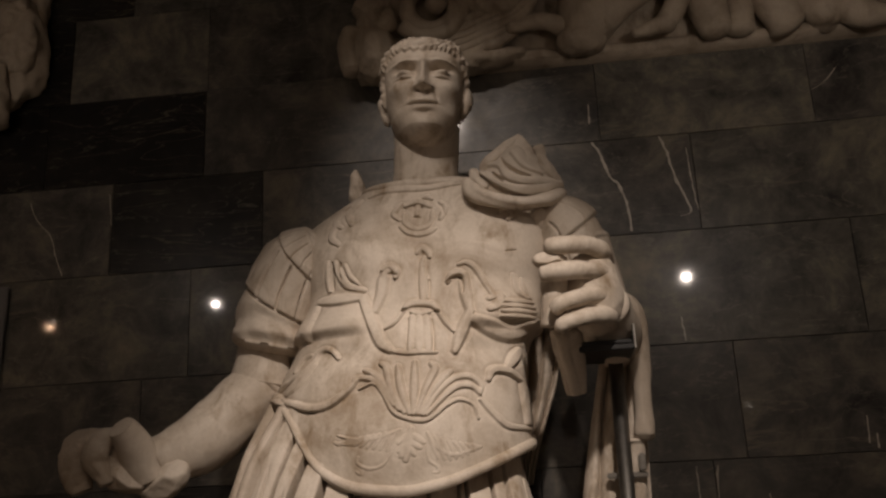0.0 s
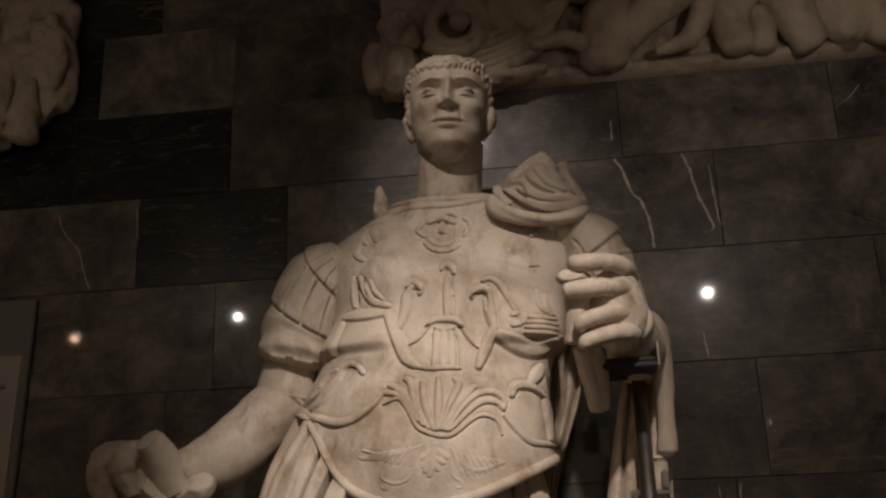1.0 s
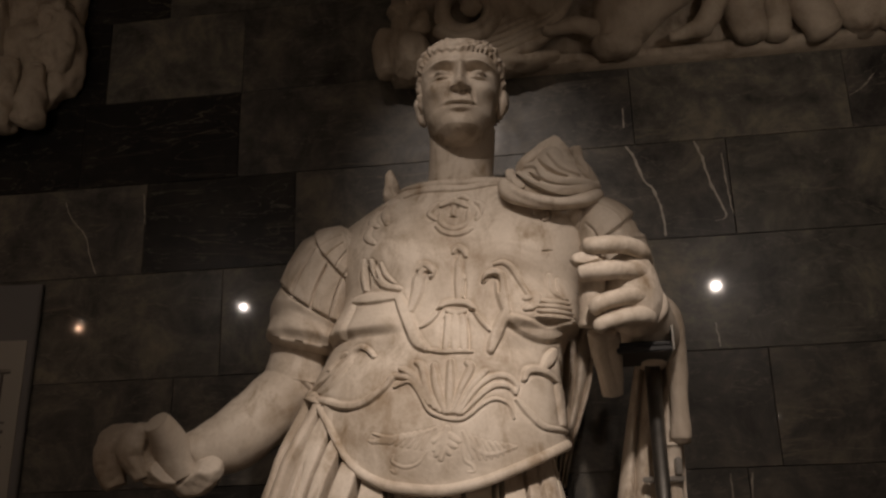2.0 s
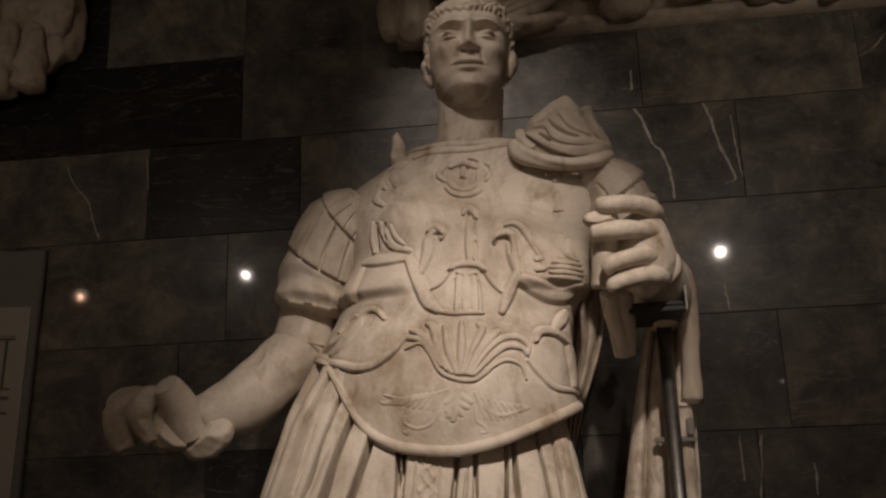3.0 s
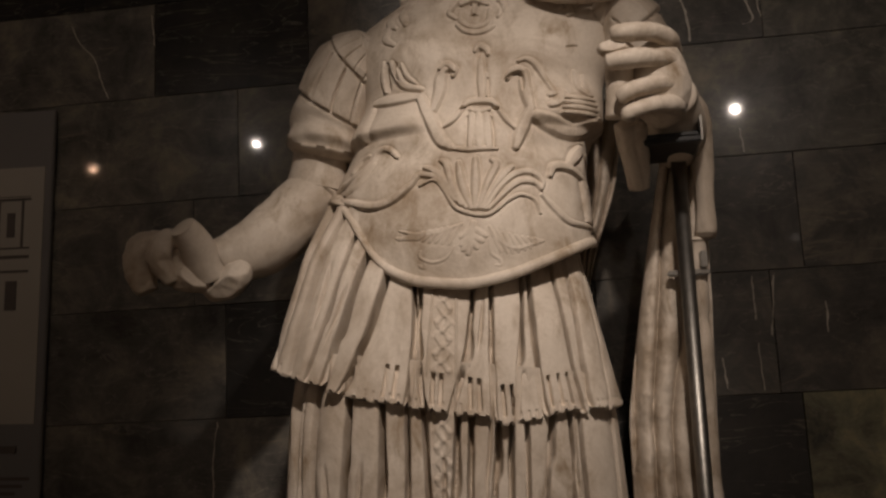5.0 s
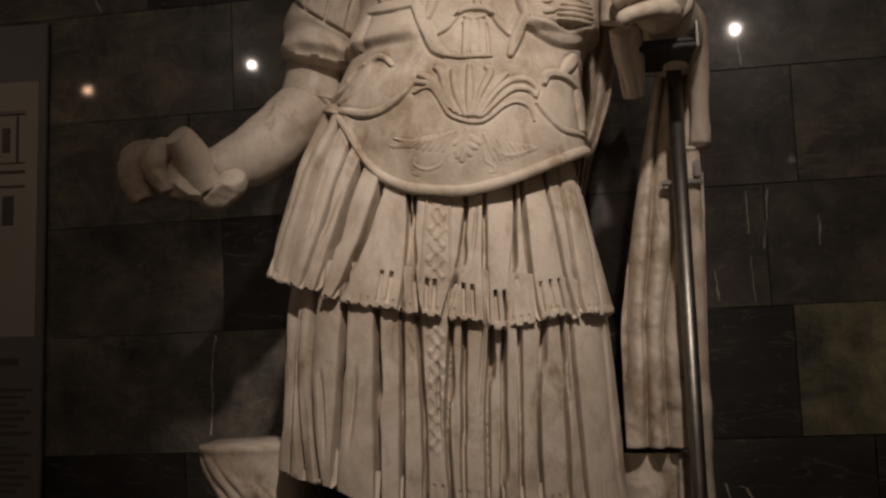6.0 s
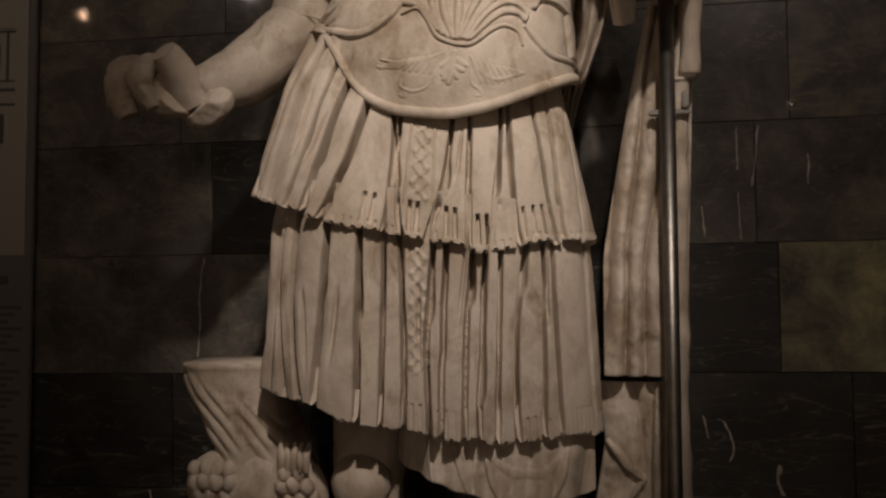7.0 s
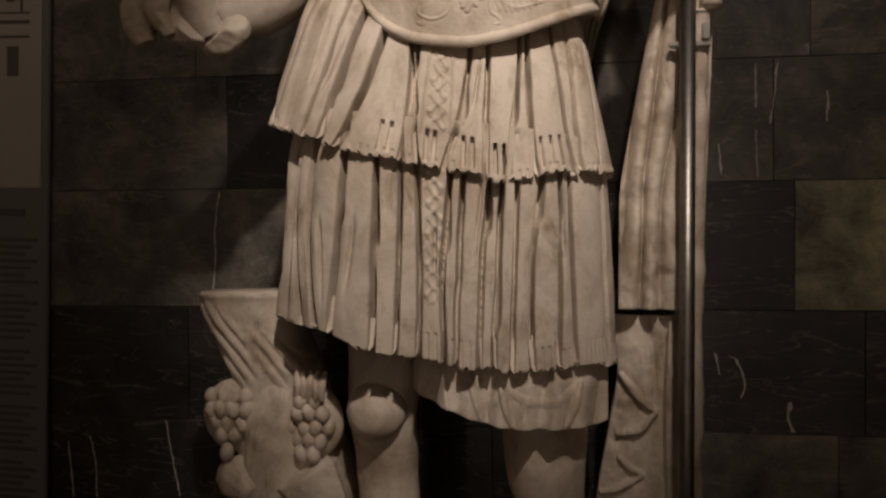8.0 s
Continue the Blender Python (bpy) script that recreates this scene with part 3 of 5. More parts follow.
def straps(cx, half, ym, yf, top, hem, cuts_at, seed, fringe, raised=(), lean=0.0, slits=(), gaps=()):
    """One row of hanging leather straps with fringed ends. cuts_at: the places between straps at the top, half way and at the hem."""
    rng = np.random.RandomState(seed)
    nu, nv = 1150, 200
    e = 2 / 2.3
    phi = np.linspace(radians(-28), radians(208), nu)
    ang = rounded(phi, e)
    v = np.linspace(0, 1, nv)[:, None]
    side = -np.cos(ang)
    s = np.degrees(phi) / 90 - 1

    def turn(xs, f):
        q = np.clip((np.array(xs) - (cx[0] + (cx[1] - cx[0]) * f)) / (half[0] + (half[1] - half[0]) * f), -0.985, 0.985)
        return np.degrees(np.arccos(-q)) / 90 - 1
    ext = np.array([-1.45, -1.3, -1.15])
    knots = [np.concatenate([ext, turn(xs, f), -ext[::-1]]) for xs, f in zip(cuts_at, (0, 0.5, 1))]
    n = len(knots[0])
    wob = np.cumsum(rng.normal(0, 1, (nv // 20 + 2, n)), 0) * 0.0022
    wob = np.stack([np.interp(v[:, 0], np.linspace(0, 1, len(wob)), wob[:, k]) for k in range(n)], 1)
    bend = [knots[0] * (1 - v) * (1 - 2 * v), knots[1] * 4 * v * (1 - v), knots[2] * v * (2 * v - 1)]
    cuts = np.sort(bend[0] + bend[1] + bend[2] + wob, 1)
    h = np.zeros((nv, nu))
    lvl = rng.uniform(-0.003, 0.003, n)
    lvl[::2] += 0.002
    bulge = rng.uniform(0.002, 0.006, n)
    bulge[:8] += 0.012
    tilt = rng.uniform(-0.010, 0.010, n)
    hem_cut = np.zeros(nu)
    near = np.full((nv, nu), 9.0)
    idx = np.zeros((nv, nu), int)
    for k in range(n - 1):
        inside = (s[None] >= cuts[:, k:k + 1]) & (s[None] < cuts[:, k + 1:k + 2])
        w = cuts[:, k + 1:k + 2] - cuts[:, k:k + 1]
        f = (s[None] - cuts[:, k:k + 1]) / w
        d = np.minimum(f, 1 - f) * w
        hh = lvl[k] * soft(v, 0.05, 0.5) + bulge[k] * soft(v, -0.05, 0.4) * np.sqrt(np.clip(1 - (2 * f - 1) ** 4, 0, 1)) + tilt[k] * (f - 0.5)
        # a pinched crease on some straps, opening downward
        if rng.rand() < 0.35:
            c0, v0, g = rng.uniform(0.35, 0.8), rng.uniform(0.25, 0.6), rng.choice([-1, 1])
            line = c0 + g * 0.35 * (v - v0)
            hh = hh - 0.012 * np.exp(-((f - line) / 0.07) ** 2) * soft(v, v0 - 0.12, v0 + 0.05) * (1 - soft(v, v0 + 0.1, v0 + 0.35))
        h = np.where(inside, hh, h)
        near = np.where(inside, d, near)
        idx = np.where(inside, k, idx)
        hem_cut = np.where(inside[-1], rng.uniform(-0.009, 0.009) + rng.uniform(-0.008, 0.008) * (f[-1] - 0.5), hem_cut)
    # gaps that open beside some straps and close again abruptly
    gap = np.zeros((nv, nu))
    for k, v0, size in gaps:
        k += 3
        d = s[None] - cuts[:, k:k + 1]
        gap = np.maximum(gap, size * soft(v, v0 - 0.22, v0) * (1 - soft(v, v0, v0 + 0.06)) * np.exp(-(d / 0.035) ** 4) * (d > -0.004))
    groove = np.exp(-(near / (0.0100 + 0.020 * gap + 0.003 * soft(-s, 0.15, 0.55)[None])) ** 4)
    deep = 0.024 + 0.025 * np.abs(lattice(np.stack([idx.ravel() * 3.7, 0 * idx.ravel(), (v * 2.5 + 0 * s[None]).ravel()], 1), seed)).reshape(idx.shape)
    h -= deep * (1 + 0.7 * soft(-s, 0.15, 0.55)[None]) * groove * soft(v, 0.0, 0.12)
    h += 0.006 * np.sin(s[None] * 41 + 3 * v + seed) * soft(-s, 0.35, 0.8)[None]
    # fringe: a band line, then cut tassels
    z1 = np.interp(side, hem[0], hem[1]) + hem_cut * 0.6
    z0 = np.interp(side, top[0], top[1])
    smooth = np.ones(31) / 31
    z0 = np.convolve(np.pad(z0, 15, "edge"), smooth, "valid")
    down = (z0 - z1)[None] * (1 - v)
    tass = np.sin(s[None] * 190 + 4 * np.sin(3 * s[None]))
    on, size = rng.rand(n) < 0.88, rng.uniform(0.75, 1.15, n)
    fringe = fringe * size[idx]
    gate = on[idx] * soft(lattice(np.stack([s * 5, 0 * s, 0 * s + seed], 1), 7), -0.6, -0.1)[None] * (1 - soft(down, fringe - 0.004, fringe))
    h -= (0.003 if slits else 0.004) * soft(tass, 0.2, 0.8) * gate * (1 - soft(down, 0.016, 0.020) * bool(slits))
    for at in turn(slits, 1) if slits else ():
        h -= 0.050 * np.exp(-((s[None] - at) / 0.0066) ** 6) * soft(down, 0.010, 0.014) * (1 - soft(down, 0.068, 0.071))
    teeth = np.sin(s * 150 + 2 * np.sin(7 * s))
    h += 0.005 * np.clip(1 - ((down - fringe - 0.006) / 0.005) ** 2, 0, 1) * gate
    for f0, f1, width in raised:
        c = f0 + (f1 - f0) * v
        q = (s[None] - c) / width
        run = 2 * np.pi * (z0 - z1)[None] * v / 0.060
        vine = np.minimum(np.abs(q - 0.33 * np.sin(run)), np.abs(q + 0.30 * np.sin(run + 0.5)))
        leaf = soft(np.cos(2 * run + 0.4) * np.cos(q * 6 + np.sin(run)), 0.35, 0.8)
        inside = (1 - soft(np.abs(q), 0.55, 0.65)) * soft(v, 0.10, 0.16) * (1 - soft(v, 0.72, 0.78))
        h += (0.0022 * (1 - soft(vine, 0.05, 0.26)) + 0.0016 * leaf) * inside
        h += 0.003 * (1 - soft(np.abs(np.abs(q) - 0.72), 0.03, 0.08)) * (1 - soft(v, 0.72, 0.78))
    z = z0[None] * (1 - v) + z1[None] * v
    grow = v
    hw = half[0] + (half[1] - half[0]) * grow
    xc = cx[0] + (cx[1] - cx[0]) * grow
    fr = yf[0] + (yf[1] - yf[0]) * grow
    across, front = -np.cos(phi)[None], np.sin(phi)[None]
    power = (2.3 + 0.8 * soft(v, 0.05, 0.6)) if slits else 3.1
    x = xc + hw * across
    dep = np.where(front > 0, ym - fr, 0.16)
    y = ym - dep * np.sign(front) * np.clip(1 - np.abs(across) ** power, 0, 1) ** (1 / power) + lean * (x - xc)
    q = np.stack([x, y, z], -1).reshape(-1, 3)
    h += 0.0015 * fbm(q * np.array([1, 1, 0.4]), 26, 4, seed).reshape(x.shape) + 0.003 * fbm(q * np.array([1, 1, 0.3]), 9, 3, seed + 9).reshape(x.shape)
    nx, ny = np.gradient(y, axis=1), -np.gradient(x, axis=1)
    k = np.hypot(nx, ny) + 1e-9
    p = np.stack([x + h * nx / k, y + h * ny / k, z], -1)
    rag = 0.006 * fbm(p[-1] * 40, 1, 3, seed) + 0.008 * soft(teeth, 0.1, 0.8)
    p[-1, :, 2] += rag
    inner = []
    for shrink, lift in ((0.97, -0.004), (0.93, 0.006), (0.90, 0.06)):
        q = p[-1:].copy()
        q[..., 0] = cx[1] + (q[..., 0] - cx[1]) * shrink
        q[..., 1] = ym + (q[..., 1] - ym) * shrink
        q[..., 2] += lift
        inner.append(q)
    statue.shell(np.concatenate([p] + inner))


# upper and lower rows of straps
straps((-0.052, -0.073), (0.250, 0.345), 1.665, (1.507, 1.478),
       ([-1, -.8, -.5, -.2, .1, .4, .8, 1], [1.93, 1.90, 1.83, 1.75, 1.73, 1.74, 1.79, 1.81]),
       ([-1, -.8, -.59, -.33, -.1, .145, .35, .6, 1], [1.57, 1.54, 1.518, 1.49, 1.473, 1.452, 1.442, 1.455, 1.458]),
       ([-.292, -.274, -.250, -.218, -.188, -.155, -.117, -.096, 0, .033, .092, .106, .144, .171, .202],
        [-.364, -.342, -.314, -.272, -.238, -.196, -.118, -.114, -.018, .025, .086, .110, .169, .189, .224],
        [-.405, -.388, -.367, -.331, -.293, -.262, -.134, -.106, -.058, .021, .070, .124, .196, .211, .245]),
       3, 0.070, raised=((-0.005, 0.0, 0.075),), lean=0.10,
       slits=[-.182, -.163, -.090, -.074, -.016, .002, .028, .048, .066, .138, .158, .176],
       gaps=((3, 0.62, 0.6), (4, 0.66, 0.8), (7, 0.62, 0.5), (8, 0.60, 1.0), (10, 0.62, 0.7), (13, 0.40, 0.4)))
straps((-0.062, -0.064), (0.314, 0.344), 1.675, (1.488, 1.524),
       ([-1, 1], [1.60, 1.52]),
       ([-1, -.727, -.46, -.2, .03, .25, .48, 1], [1.178, 1.15, 1.117, 1.095, 1.079, 1.064, 1.064, 1.074]),
       ([-.368, -.347, -.330, -.295, -.239, -.179, -.136, -.106, -.029, -.010, .046, .065, .088, .150, .169, .184, .238],
        [-.374, -.362, -.350, -.325, -.267, -.195, -.145, -.105, -.055, -.022, .018, .053, .082, .115, .166, .191, .252],
        [-.404, -.380, -.350, -.315, -.293, -.205, -.158, -.111, -.059, -.032, .004, .039, .075, .111, .164, .201, .262]),
       8, 0.055, raised=((-0.010, -0.040, 0.068),), lean=0.10,
       gaps=((4, 0.45, 0.3), (5, 0.52, 0.4), (8, 0.50, 0.6), (10, 0.42, 0.8), (11, 0.80, 0.5), (13, 0.35, 0.7), (14, 0.45, 0.3)))


SWAGS = [(.007, .014, [(.044, 1.045), (.054, .995), (.069, .952)]), (.010, .005, [(.050, 1.035), (.095, 1.004), (.155, 1.000), (.203, 1.036)]),
         (.008, .012, [(.206, 1.040), (.196, .995), (.180, .955)]), (.010, .012, [(-.020, 1.06), (.000, 1.00), (.012, .955)]), (.014, .014, [(-.135, 1.08), (-.135, 1.02)]), (.007, .010, [(-.075, 1.06), (-.062, .985)])]


def tunic():
    """Cloth hem of the tunic above the knee, with hanging folds."""
    nu, nv = 260, 90
    s = np.linspace(-1, 1, nu)[None]
    v = np.linspace(0, 1, nv)[:, None]
    x = 0.055 + 0.205 * s + 0 * v
    z1 = np.interp(s, [-1, -.2, .1, .9, 1], [1.012, 0.955, 0.945, 0.948, 0.955])
    z = 1.20 * (1 - v) + z1 * v
    y = 1.592 + 0.09 * s ** 4 - 0.016 * np.abs(np.sin(s * 6 + 1.2 * v)) ** 0.6 * v - 0.007 * np.sin(s * 23 + 1 + 2 * v) * v - 0.02 * v
    y = y - 0.5 * carve(x, z, SWAGS) + 0.003 * fbm(np.stack([x, y, z], -1).reshape(-1, 3), 20, 4, 6).reshape(x.shape)
    p = np.stack([x, y, z], -1)
    back = p[-1:].copy()
    back[..., 1] += 0.02
    up = back.copy()
    up[..., 2] += 0.05
    statue.shell(np.concatenate([p, back, up]))


tunic()


def head():
    """Portrait head with short combed hair, kept plain."""
    nu, nv = 360, 320
    th = np.linspace(0, 2 * np.pi, nu, endpoint=False)[None]
    v = np.linspace(0, 1, nv)[:, None]
    z = -0.165 + 0.287 * v                                  # below and above the eyes' line
    zs = [-.165, -.155, -.135, -.10, -.05, 0.0, .04, .070, .092, .110, .122]
    half = np.interp(z, zs, [.022, .042, .060, .077, .089, .095, .099, .095, .081, .050, .002])
    fr = np.interp(z, zs, [.060, .090, .106, .106, .102, .099, .104, .099, .082, .052, .002])
    bk = np.interp(z, zs, [-.02, -.01, .015, .05, .10, .125, .132, .120, .095, .052, .002])
    cs, sn = np.cos(th), np.sin(th)
    e = 0.88
    x = half * np.sign(cs) * np.abs(cs) ** e
    y = np.where(sn > 0, -fr, bk) * np.abs(sn) ** e
    face = soft(sn, 0.0, 0.4)

    def dab(px_, pz_, sx, sz, k):
        return k * np.exp(-((x - px_) / sx) ** 2 - ((z - pz_) / sz) ** 2) * face
    h = dab(0, -0.040, .014, .012, .026) + dab(0, -0.018, .010, .026, .018) + dab(0, 0.010, .009, .022, .010)
    for sgn in (-1, 1):
        h += dab(sgn * .016, -0.045, .008, .007, .012)
        h -= dab(sgn * .010, -0.054, .005, .003, .010)      # nostrils
        h -= dab(sgn * .041, 0.011, .021, .0075, .020)      # under the brow
        h -= dab(sgn * .020, 0.002, .009, .012, .010)       # inner corner
        h += dab(sgn * .044, -0.002, .0130, .0078, .016)     # eyeball
        h += dab(sgn * .044, 0.0040, .017, .0022, .0045) + dab(sgn * .044, -0.0135, .016, .0024, .0050)
        h -= dab(sgn * .044, -0.0175, .018, .004, .005) + dab(sgn * .044, 0.0072, .016, .0018, .006)
        h += dab(sgn * .040, 0.0235, .026, .0050, .012)     # brow
        h += dab(sgn * .058, -0.036, .020, .018, .010)
        h -= dab(sgn * .052, -0.080, .016, .020, .006)
        h -= dab(sgn * (.028 + 0.25 * (-0.050 - z)), -0.066, .005, .014, .006)
        h -= dab(sgn * .033, -0.088, .005, .005, .004)
    h += dab(0, -0.0785, .026, .0045, .009) + dab(0, -0.097, .020, .007, .010)
    h -= dab(0, -0.0870, .032, .0026, .012) + dab(0, -0.112, .024, .007, .007)
    h += dab(0, -0.136, .030, .020, .012) + dab(0, 0.034, .05, .010, .004)
    # hair: a cap of short combed locks ending in a fringe
    line = np.where(sn > 0.15, 0.054 + 0.010 * np.abs(cs) - 0.05 * np.abs(cs) ** 6, -0.01) - 0.045 * soft(-sn, -0.25, 0.1)
    q = np.stack([x, y, z + 0 * x], -1).reshape(-1, 3)
    hair = soft(z - line + 0.003 * np.sin(th * 43 + 3 * np.sin(th * 5)), -0.003, 0.003)
    warp = fbm(q, 20, 2, 2).reshape(x.shape)
    curl = np.abs(np.sin(th * 15 + 70 * z * np.sign(cs) + 3.5 * warp)) * np.abs(np.cos(z * 95 + 2.5 * warp + th * 3))
    h += hair * (0.007 + 0.005 * curl + 0.0035 * fbm(q, 60, 3, 6).reshape(x.shape))
    h += 0.001 * fbm(q, 30, 4, 5).reshape(x.shape)
    d = np.stack([x, y, 0.5 * (z - 0.0) + 0 * x], -1)
    d /= np.linalg.norm(d, axis=2)[..., None] + 1e-9
    p = np.stack([x, y, z + 0 * x], -1) + d * h[..., None]
    rot = np.array(Euler((radians(-4), radians(2), radians(6))).to_matrix())
    foot = p[:1].copy()
    foot[..., :2] *= 0.1
    p = np.concatenate([foot, p])
    statue.shell(p @ rot.T + np.array((0.036, 1.700, 2.643)), True, True)
    for sgn, cx in ((-1, -0.064), (1, 0.133)):
        statue.lump((cx, 1.715 - 0.004 * sgn, 2.612), (0.016, 0.024, 0.038), (0, 8 * sgn, 10 * sgn), 20, 0.006, 40)
    statue.tube([(0.028, 1.735, 2.36), (0.028, 1.728, 2.45), (0.034, 1.725, 2.56)], [0.088, 0.077, 0.079], 64, 40, 1.0, (0, 1, 0), 0.2, rough=0.002)


head()


def pleated(k, depth, phase=0.0, start=0.0, end=1.0):
    """Grooves along a sleeve, for tube(dent=...)."""
    def dent(v, a):
        g = np.abs(np.sin(a * k / 2 + phase + 0.6 * np.sin(v * 5))) ** 0.35
        return 1 - depth * (1 - g) * soft(v, start, start + 0.1) * (1 - soft(v, end - 0.06, end))
    return dent


# bare arm reaching out: two rows of short sleeve straps over a cloth sleeve
def sleeve(v, a):
    v = v - 0.085 * np.cos(a) - 0.02

    def row(lo, hi, flare, count, phase, depth):
        f = np.clip((v - lo) / (hi - lo), 0, 1)
        on = (v >= lo) & (v < hi)
        g = 1 - np.exp(-(np.sin(a * count / 2 + phase) / 0.17) ** 4)
        return np.where(on, flare * f ** 0.8 - depth * (1 - g) * soft(f, 0.02, 0.2), 0)
    out = 0.95 + row(0.04, 0.25, 0.075, 18, 0.2, 0.16) + row(0.25, 0.56, 0.110, 11, 0.8, 0.22)
    f = np.clip((v - 0.56) / 0.44, 0, 1)
    cloth = 0.01 + 0.13 * np.sqrt(f) * (1 - 0.25 * f ** 3) + 0.070 * np.sin(f * 9 + 4.0 * np.cos(a + 0.9)) * soft(f, 0, 0.2) * (1 - 0.6 * f) + 0.02 * np.sin(a * 5 - f * 7) * f
    out = out + np.where(v >= 0.56, cloth, 0)
    for edge in (0.035, 0.25, 0.56):
        out = out - 0.05 * np.exp(-((v - edge - 0.008) / 0.010) ** 2)
    return out


statue.tube([(-0.222, 1.665, 2.275), (-0.270, 1.665, 2.230), (-0.308, 1.668, 2.155), (-0.328, 1.675, 2.085), (-0.337, 1.678, 2.046)], [0.050, 0.082, 0.083, 0.083, 0.080], 240, 200, 1.0, (0, 1, 0), 0.3, sleeve, 0.0022)
statue.tube([(-0.338, 1.68, 2.12), (-0.352, 1.69, 2.02), (-0.362, 1.692, 1.962)], [0.062, 0.063, 0.069], 64, 50, 1.0, (0, 1, 0), 0.03, rough=0.002)
statue.tube([(-0.356, 1.690, 1.962), (-0.405, 1.675, 1.905), (-0.475, 1.63, 1.835), (-0.555, 1.585, 1.795)], [0.064, 0.074, 0.068, 0.050], 72, 70, 1.0, (0, 1, 0), 0.5, rough=0.0025)
# broken hand with a stub held in it
statue.lump((-0.628, 1.572, 1.800), (0.062, 0.046, 0.052), (0, 10, 12), 50, 0.004, 24, 1.0, 31, 9)
statue.tube([(-0.590, 1.545, 1.838), (-0.632, 1.525, 1.840), (-0.648, 1.520, 1.800), (-0.628, 1.528, 1.752)], [0.022, 0.026, 0.027, 0.017], 60, 60, 1.0, (0, 1, 0), 0.1, rough=0.009)
statue.tube([(-0.640, 1.555, 1.836), (-0.692, 1.535, 1.836), (-0.708, 1.530, 1.800), (-0.698, 1.535, 1.762), (-0.688, 1.538, 1.738)], [0.026, 0.027, 0.025, 0.022, 0.018], 60, 70, 1.0, (0, 1, 0), 0.05, rough=0.011, seed=11)
statue.lump((-0.712, 1.538, 1.806), (0.018, 0.020, 0.018), (0, 0, 0), 24, 0.005, 30, 1.0, 43, 8)
statue.tube([(-0.558, 1.575, 1.765), (-0.572, 1.556, 1.800), (-0.584, 1.520, 1.842), (-0.594, 1.498, 1.862)], [0.045, 0.043, 0.034, 0.027], 44, 50, 1.0, (0, 1, 0), 0.04, rough=0.002)
statue.lump((-0.604, 1.556, 1.762), (0.050, 0.038, 0.030), (0, 14, 0), 50, 0.004, 26, 1.0, 14, 10)
statue.lump((-0.528, 1.572, 1.757), (0.052, 0.036, 0.036), (0, -32, 0), 50, 0.003, 26, 1.0, 22, 7)


def shoulder_flaps(v, a):
    v = v + 0.09 * np.cos(a)
    g = 1 - np.exp(-(np.sin(a * 3.5 + 0.5) / 0.12) ** 4)
    f, k = np.clip((v - 0.16) / 0.44, 0, 1), np.clip((v - 0.60) / 0.4, 0, 1)
    out = 0.95 + np.where(v < 0.60, 0.15 * f, 0.02 + 0.10 * k) - 0.10 * (1 - g) * soft(v, 0.20, 0.30)
    for edge in (0.16, 0.61):
        out = out - 0.07 * np.exp(-((v - edge) / 0.016) ** 2)
    return out


# draped shoulder and the arm that carries the cloak
statue.tube([(0.290, 1.66, 2.30), (0.345, 1.665, 2.252), (0.372, 1.67, 2.165)], [0.056, 0.074, 0.068], 160, 80, 1.0, (0, 1, 0), 0.5, shoulder_flaps, 0.002)
statue.tube([(0.375, 1.67, 2.22), (0.400, 1.68, 2.10), (0.425, 1.69, 2.02)], [0.066, 0.062, 0.062], 64, 50, 1.0, (0, 1, 0), 0.5, rough=0.003)
statue.tube([(0.430, 1.70, 2.01), (0.420, 1.60, 2.015), (0.400, 1.50, 2.045)], [0.060, 0.060, 0.052], 64, 50, 1.0, (0, 0, 1), 0.5, rough=0.003)
statue.lump((0.380, 1.480, 2.066), (0.062, 0.052, 0.088), (0, -4, 0), 60, 0.004, 18)
for z, tip, bend, r in ((2.142, 0.290, 2.152, 0.0148), (2.094, 0.276, 2.096, 0.0152), (2.050, 0.294, 2.024, 0.0148), (2.012, 0.304, 1.984, 0.0144)):
    statue.tube([(0.412, 1.505, z - 0.004), (0.398, 1.452, z + 0.004), (0.360, 1.420, (2 * z + bend) / 3 + 0.005), (0.318, 1.408, (z + 2 * bend) / 3 + 0.001), (tip + 0.008, 1.416, bend)],
                [r * 1.35, r * 1.35, r * 1.12, r * 1.06, r * 0.98, r * 0.86], 40, 70, 1.05, (0, 0, 1), 0.35, rough=0.0030)
statue.tube([(0.300, 1.46, 2.00), (0.305, 1.45, 2.08), (0.310, 1.44, 2.135)], [0.026, 0.026, 0.024], 40, 30, 1.0, (0, 1, 0), 0.05, rough=0.002)
statue.lump((0.300, 1.426, 2.124), (0.030, 0.022, 0.016), (0, 5, 0), 32, 0.001, 40, 1.0, 5, 9)
statue.tube([(0.322, 1.50, 2.00), (0.330, 1.54, 1.94), (0.334, 1.57, 1.885)], [0.034, 0.030, 0.020], 48, 40, 0.7, (0, 1, 0), 0.2, pleated(5, 0.25), 0.003)


RIDGES = [(.012, .012, [(.168, 2.385), (.196, 2.352), (.244, 2.330), (.300, 2.334), (.338, 2.352)]), (.011, .012, [(.186, 2.402), (.212, 2.390), (.228, 2.360), (.270, 2.346), (.320, 2.350)]),
          (.009, .010, [(.240, 2.415), (.262, 2.384), (.300, 2.366)])]
CREASES = [(.0045, .014, [(.166, 2.378), (.178, 2.360), (.205, 2.338), (.250, 2.318), (.300, 2.322), (.335, 2.340)]), (.0040, .013, [(.190, 2.378), (.203, 2.362), (.214, 2.350)]),
           (.0040, .014, [(.222, 2.388), (.232, 2.374)]), (.0040, .012, [(.215, 2.412), (.222, 2.392), (.245, 2.370), (.275, 2.358)]), (.0045, .012, [(.296, 2.400), (.310, 2.372), (.332, 2.355)])]


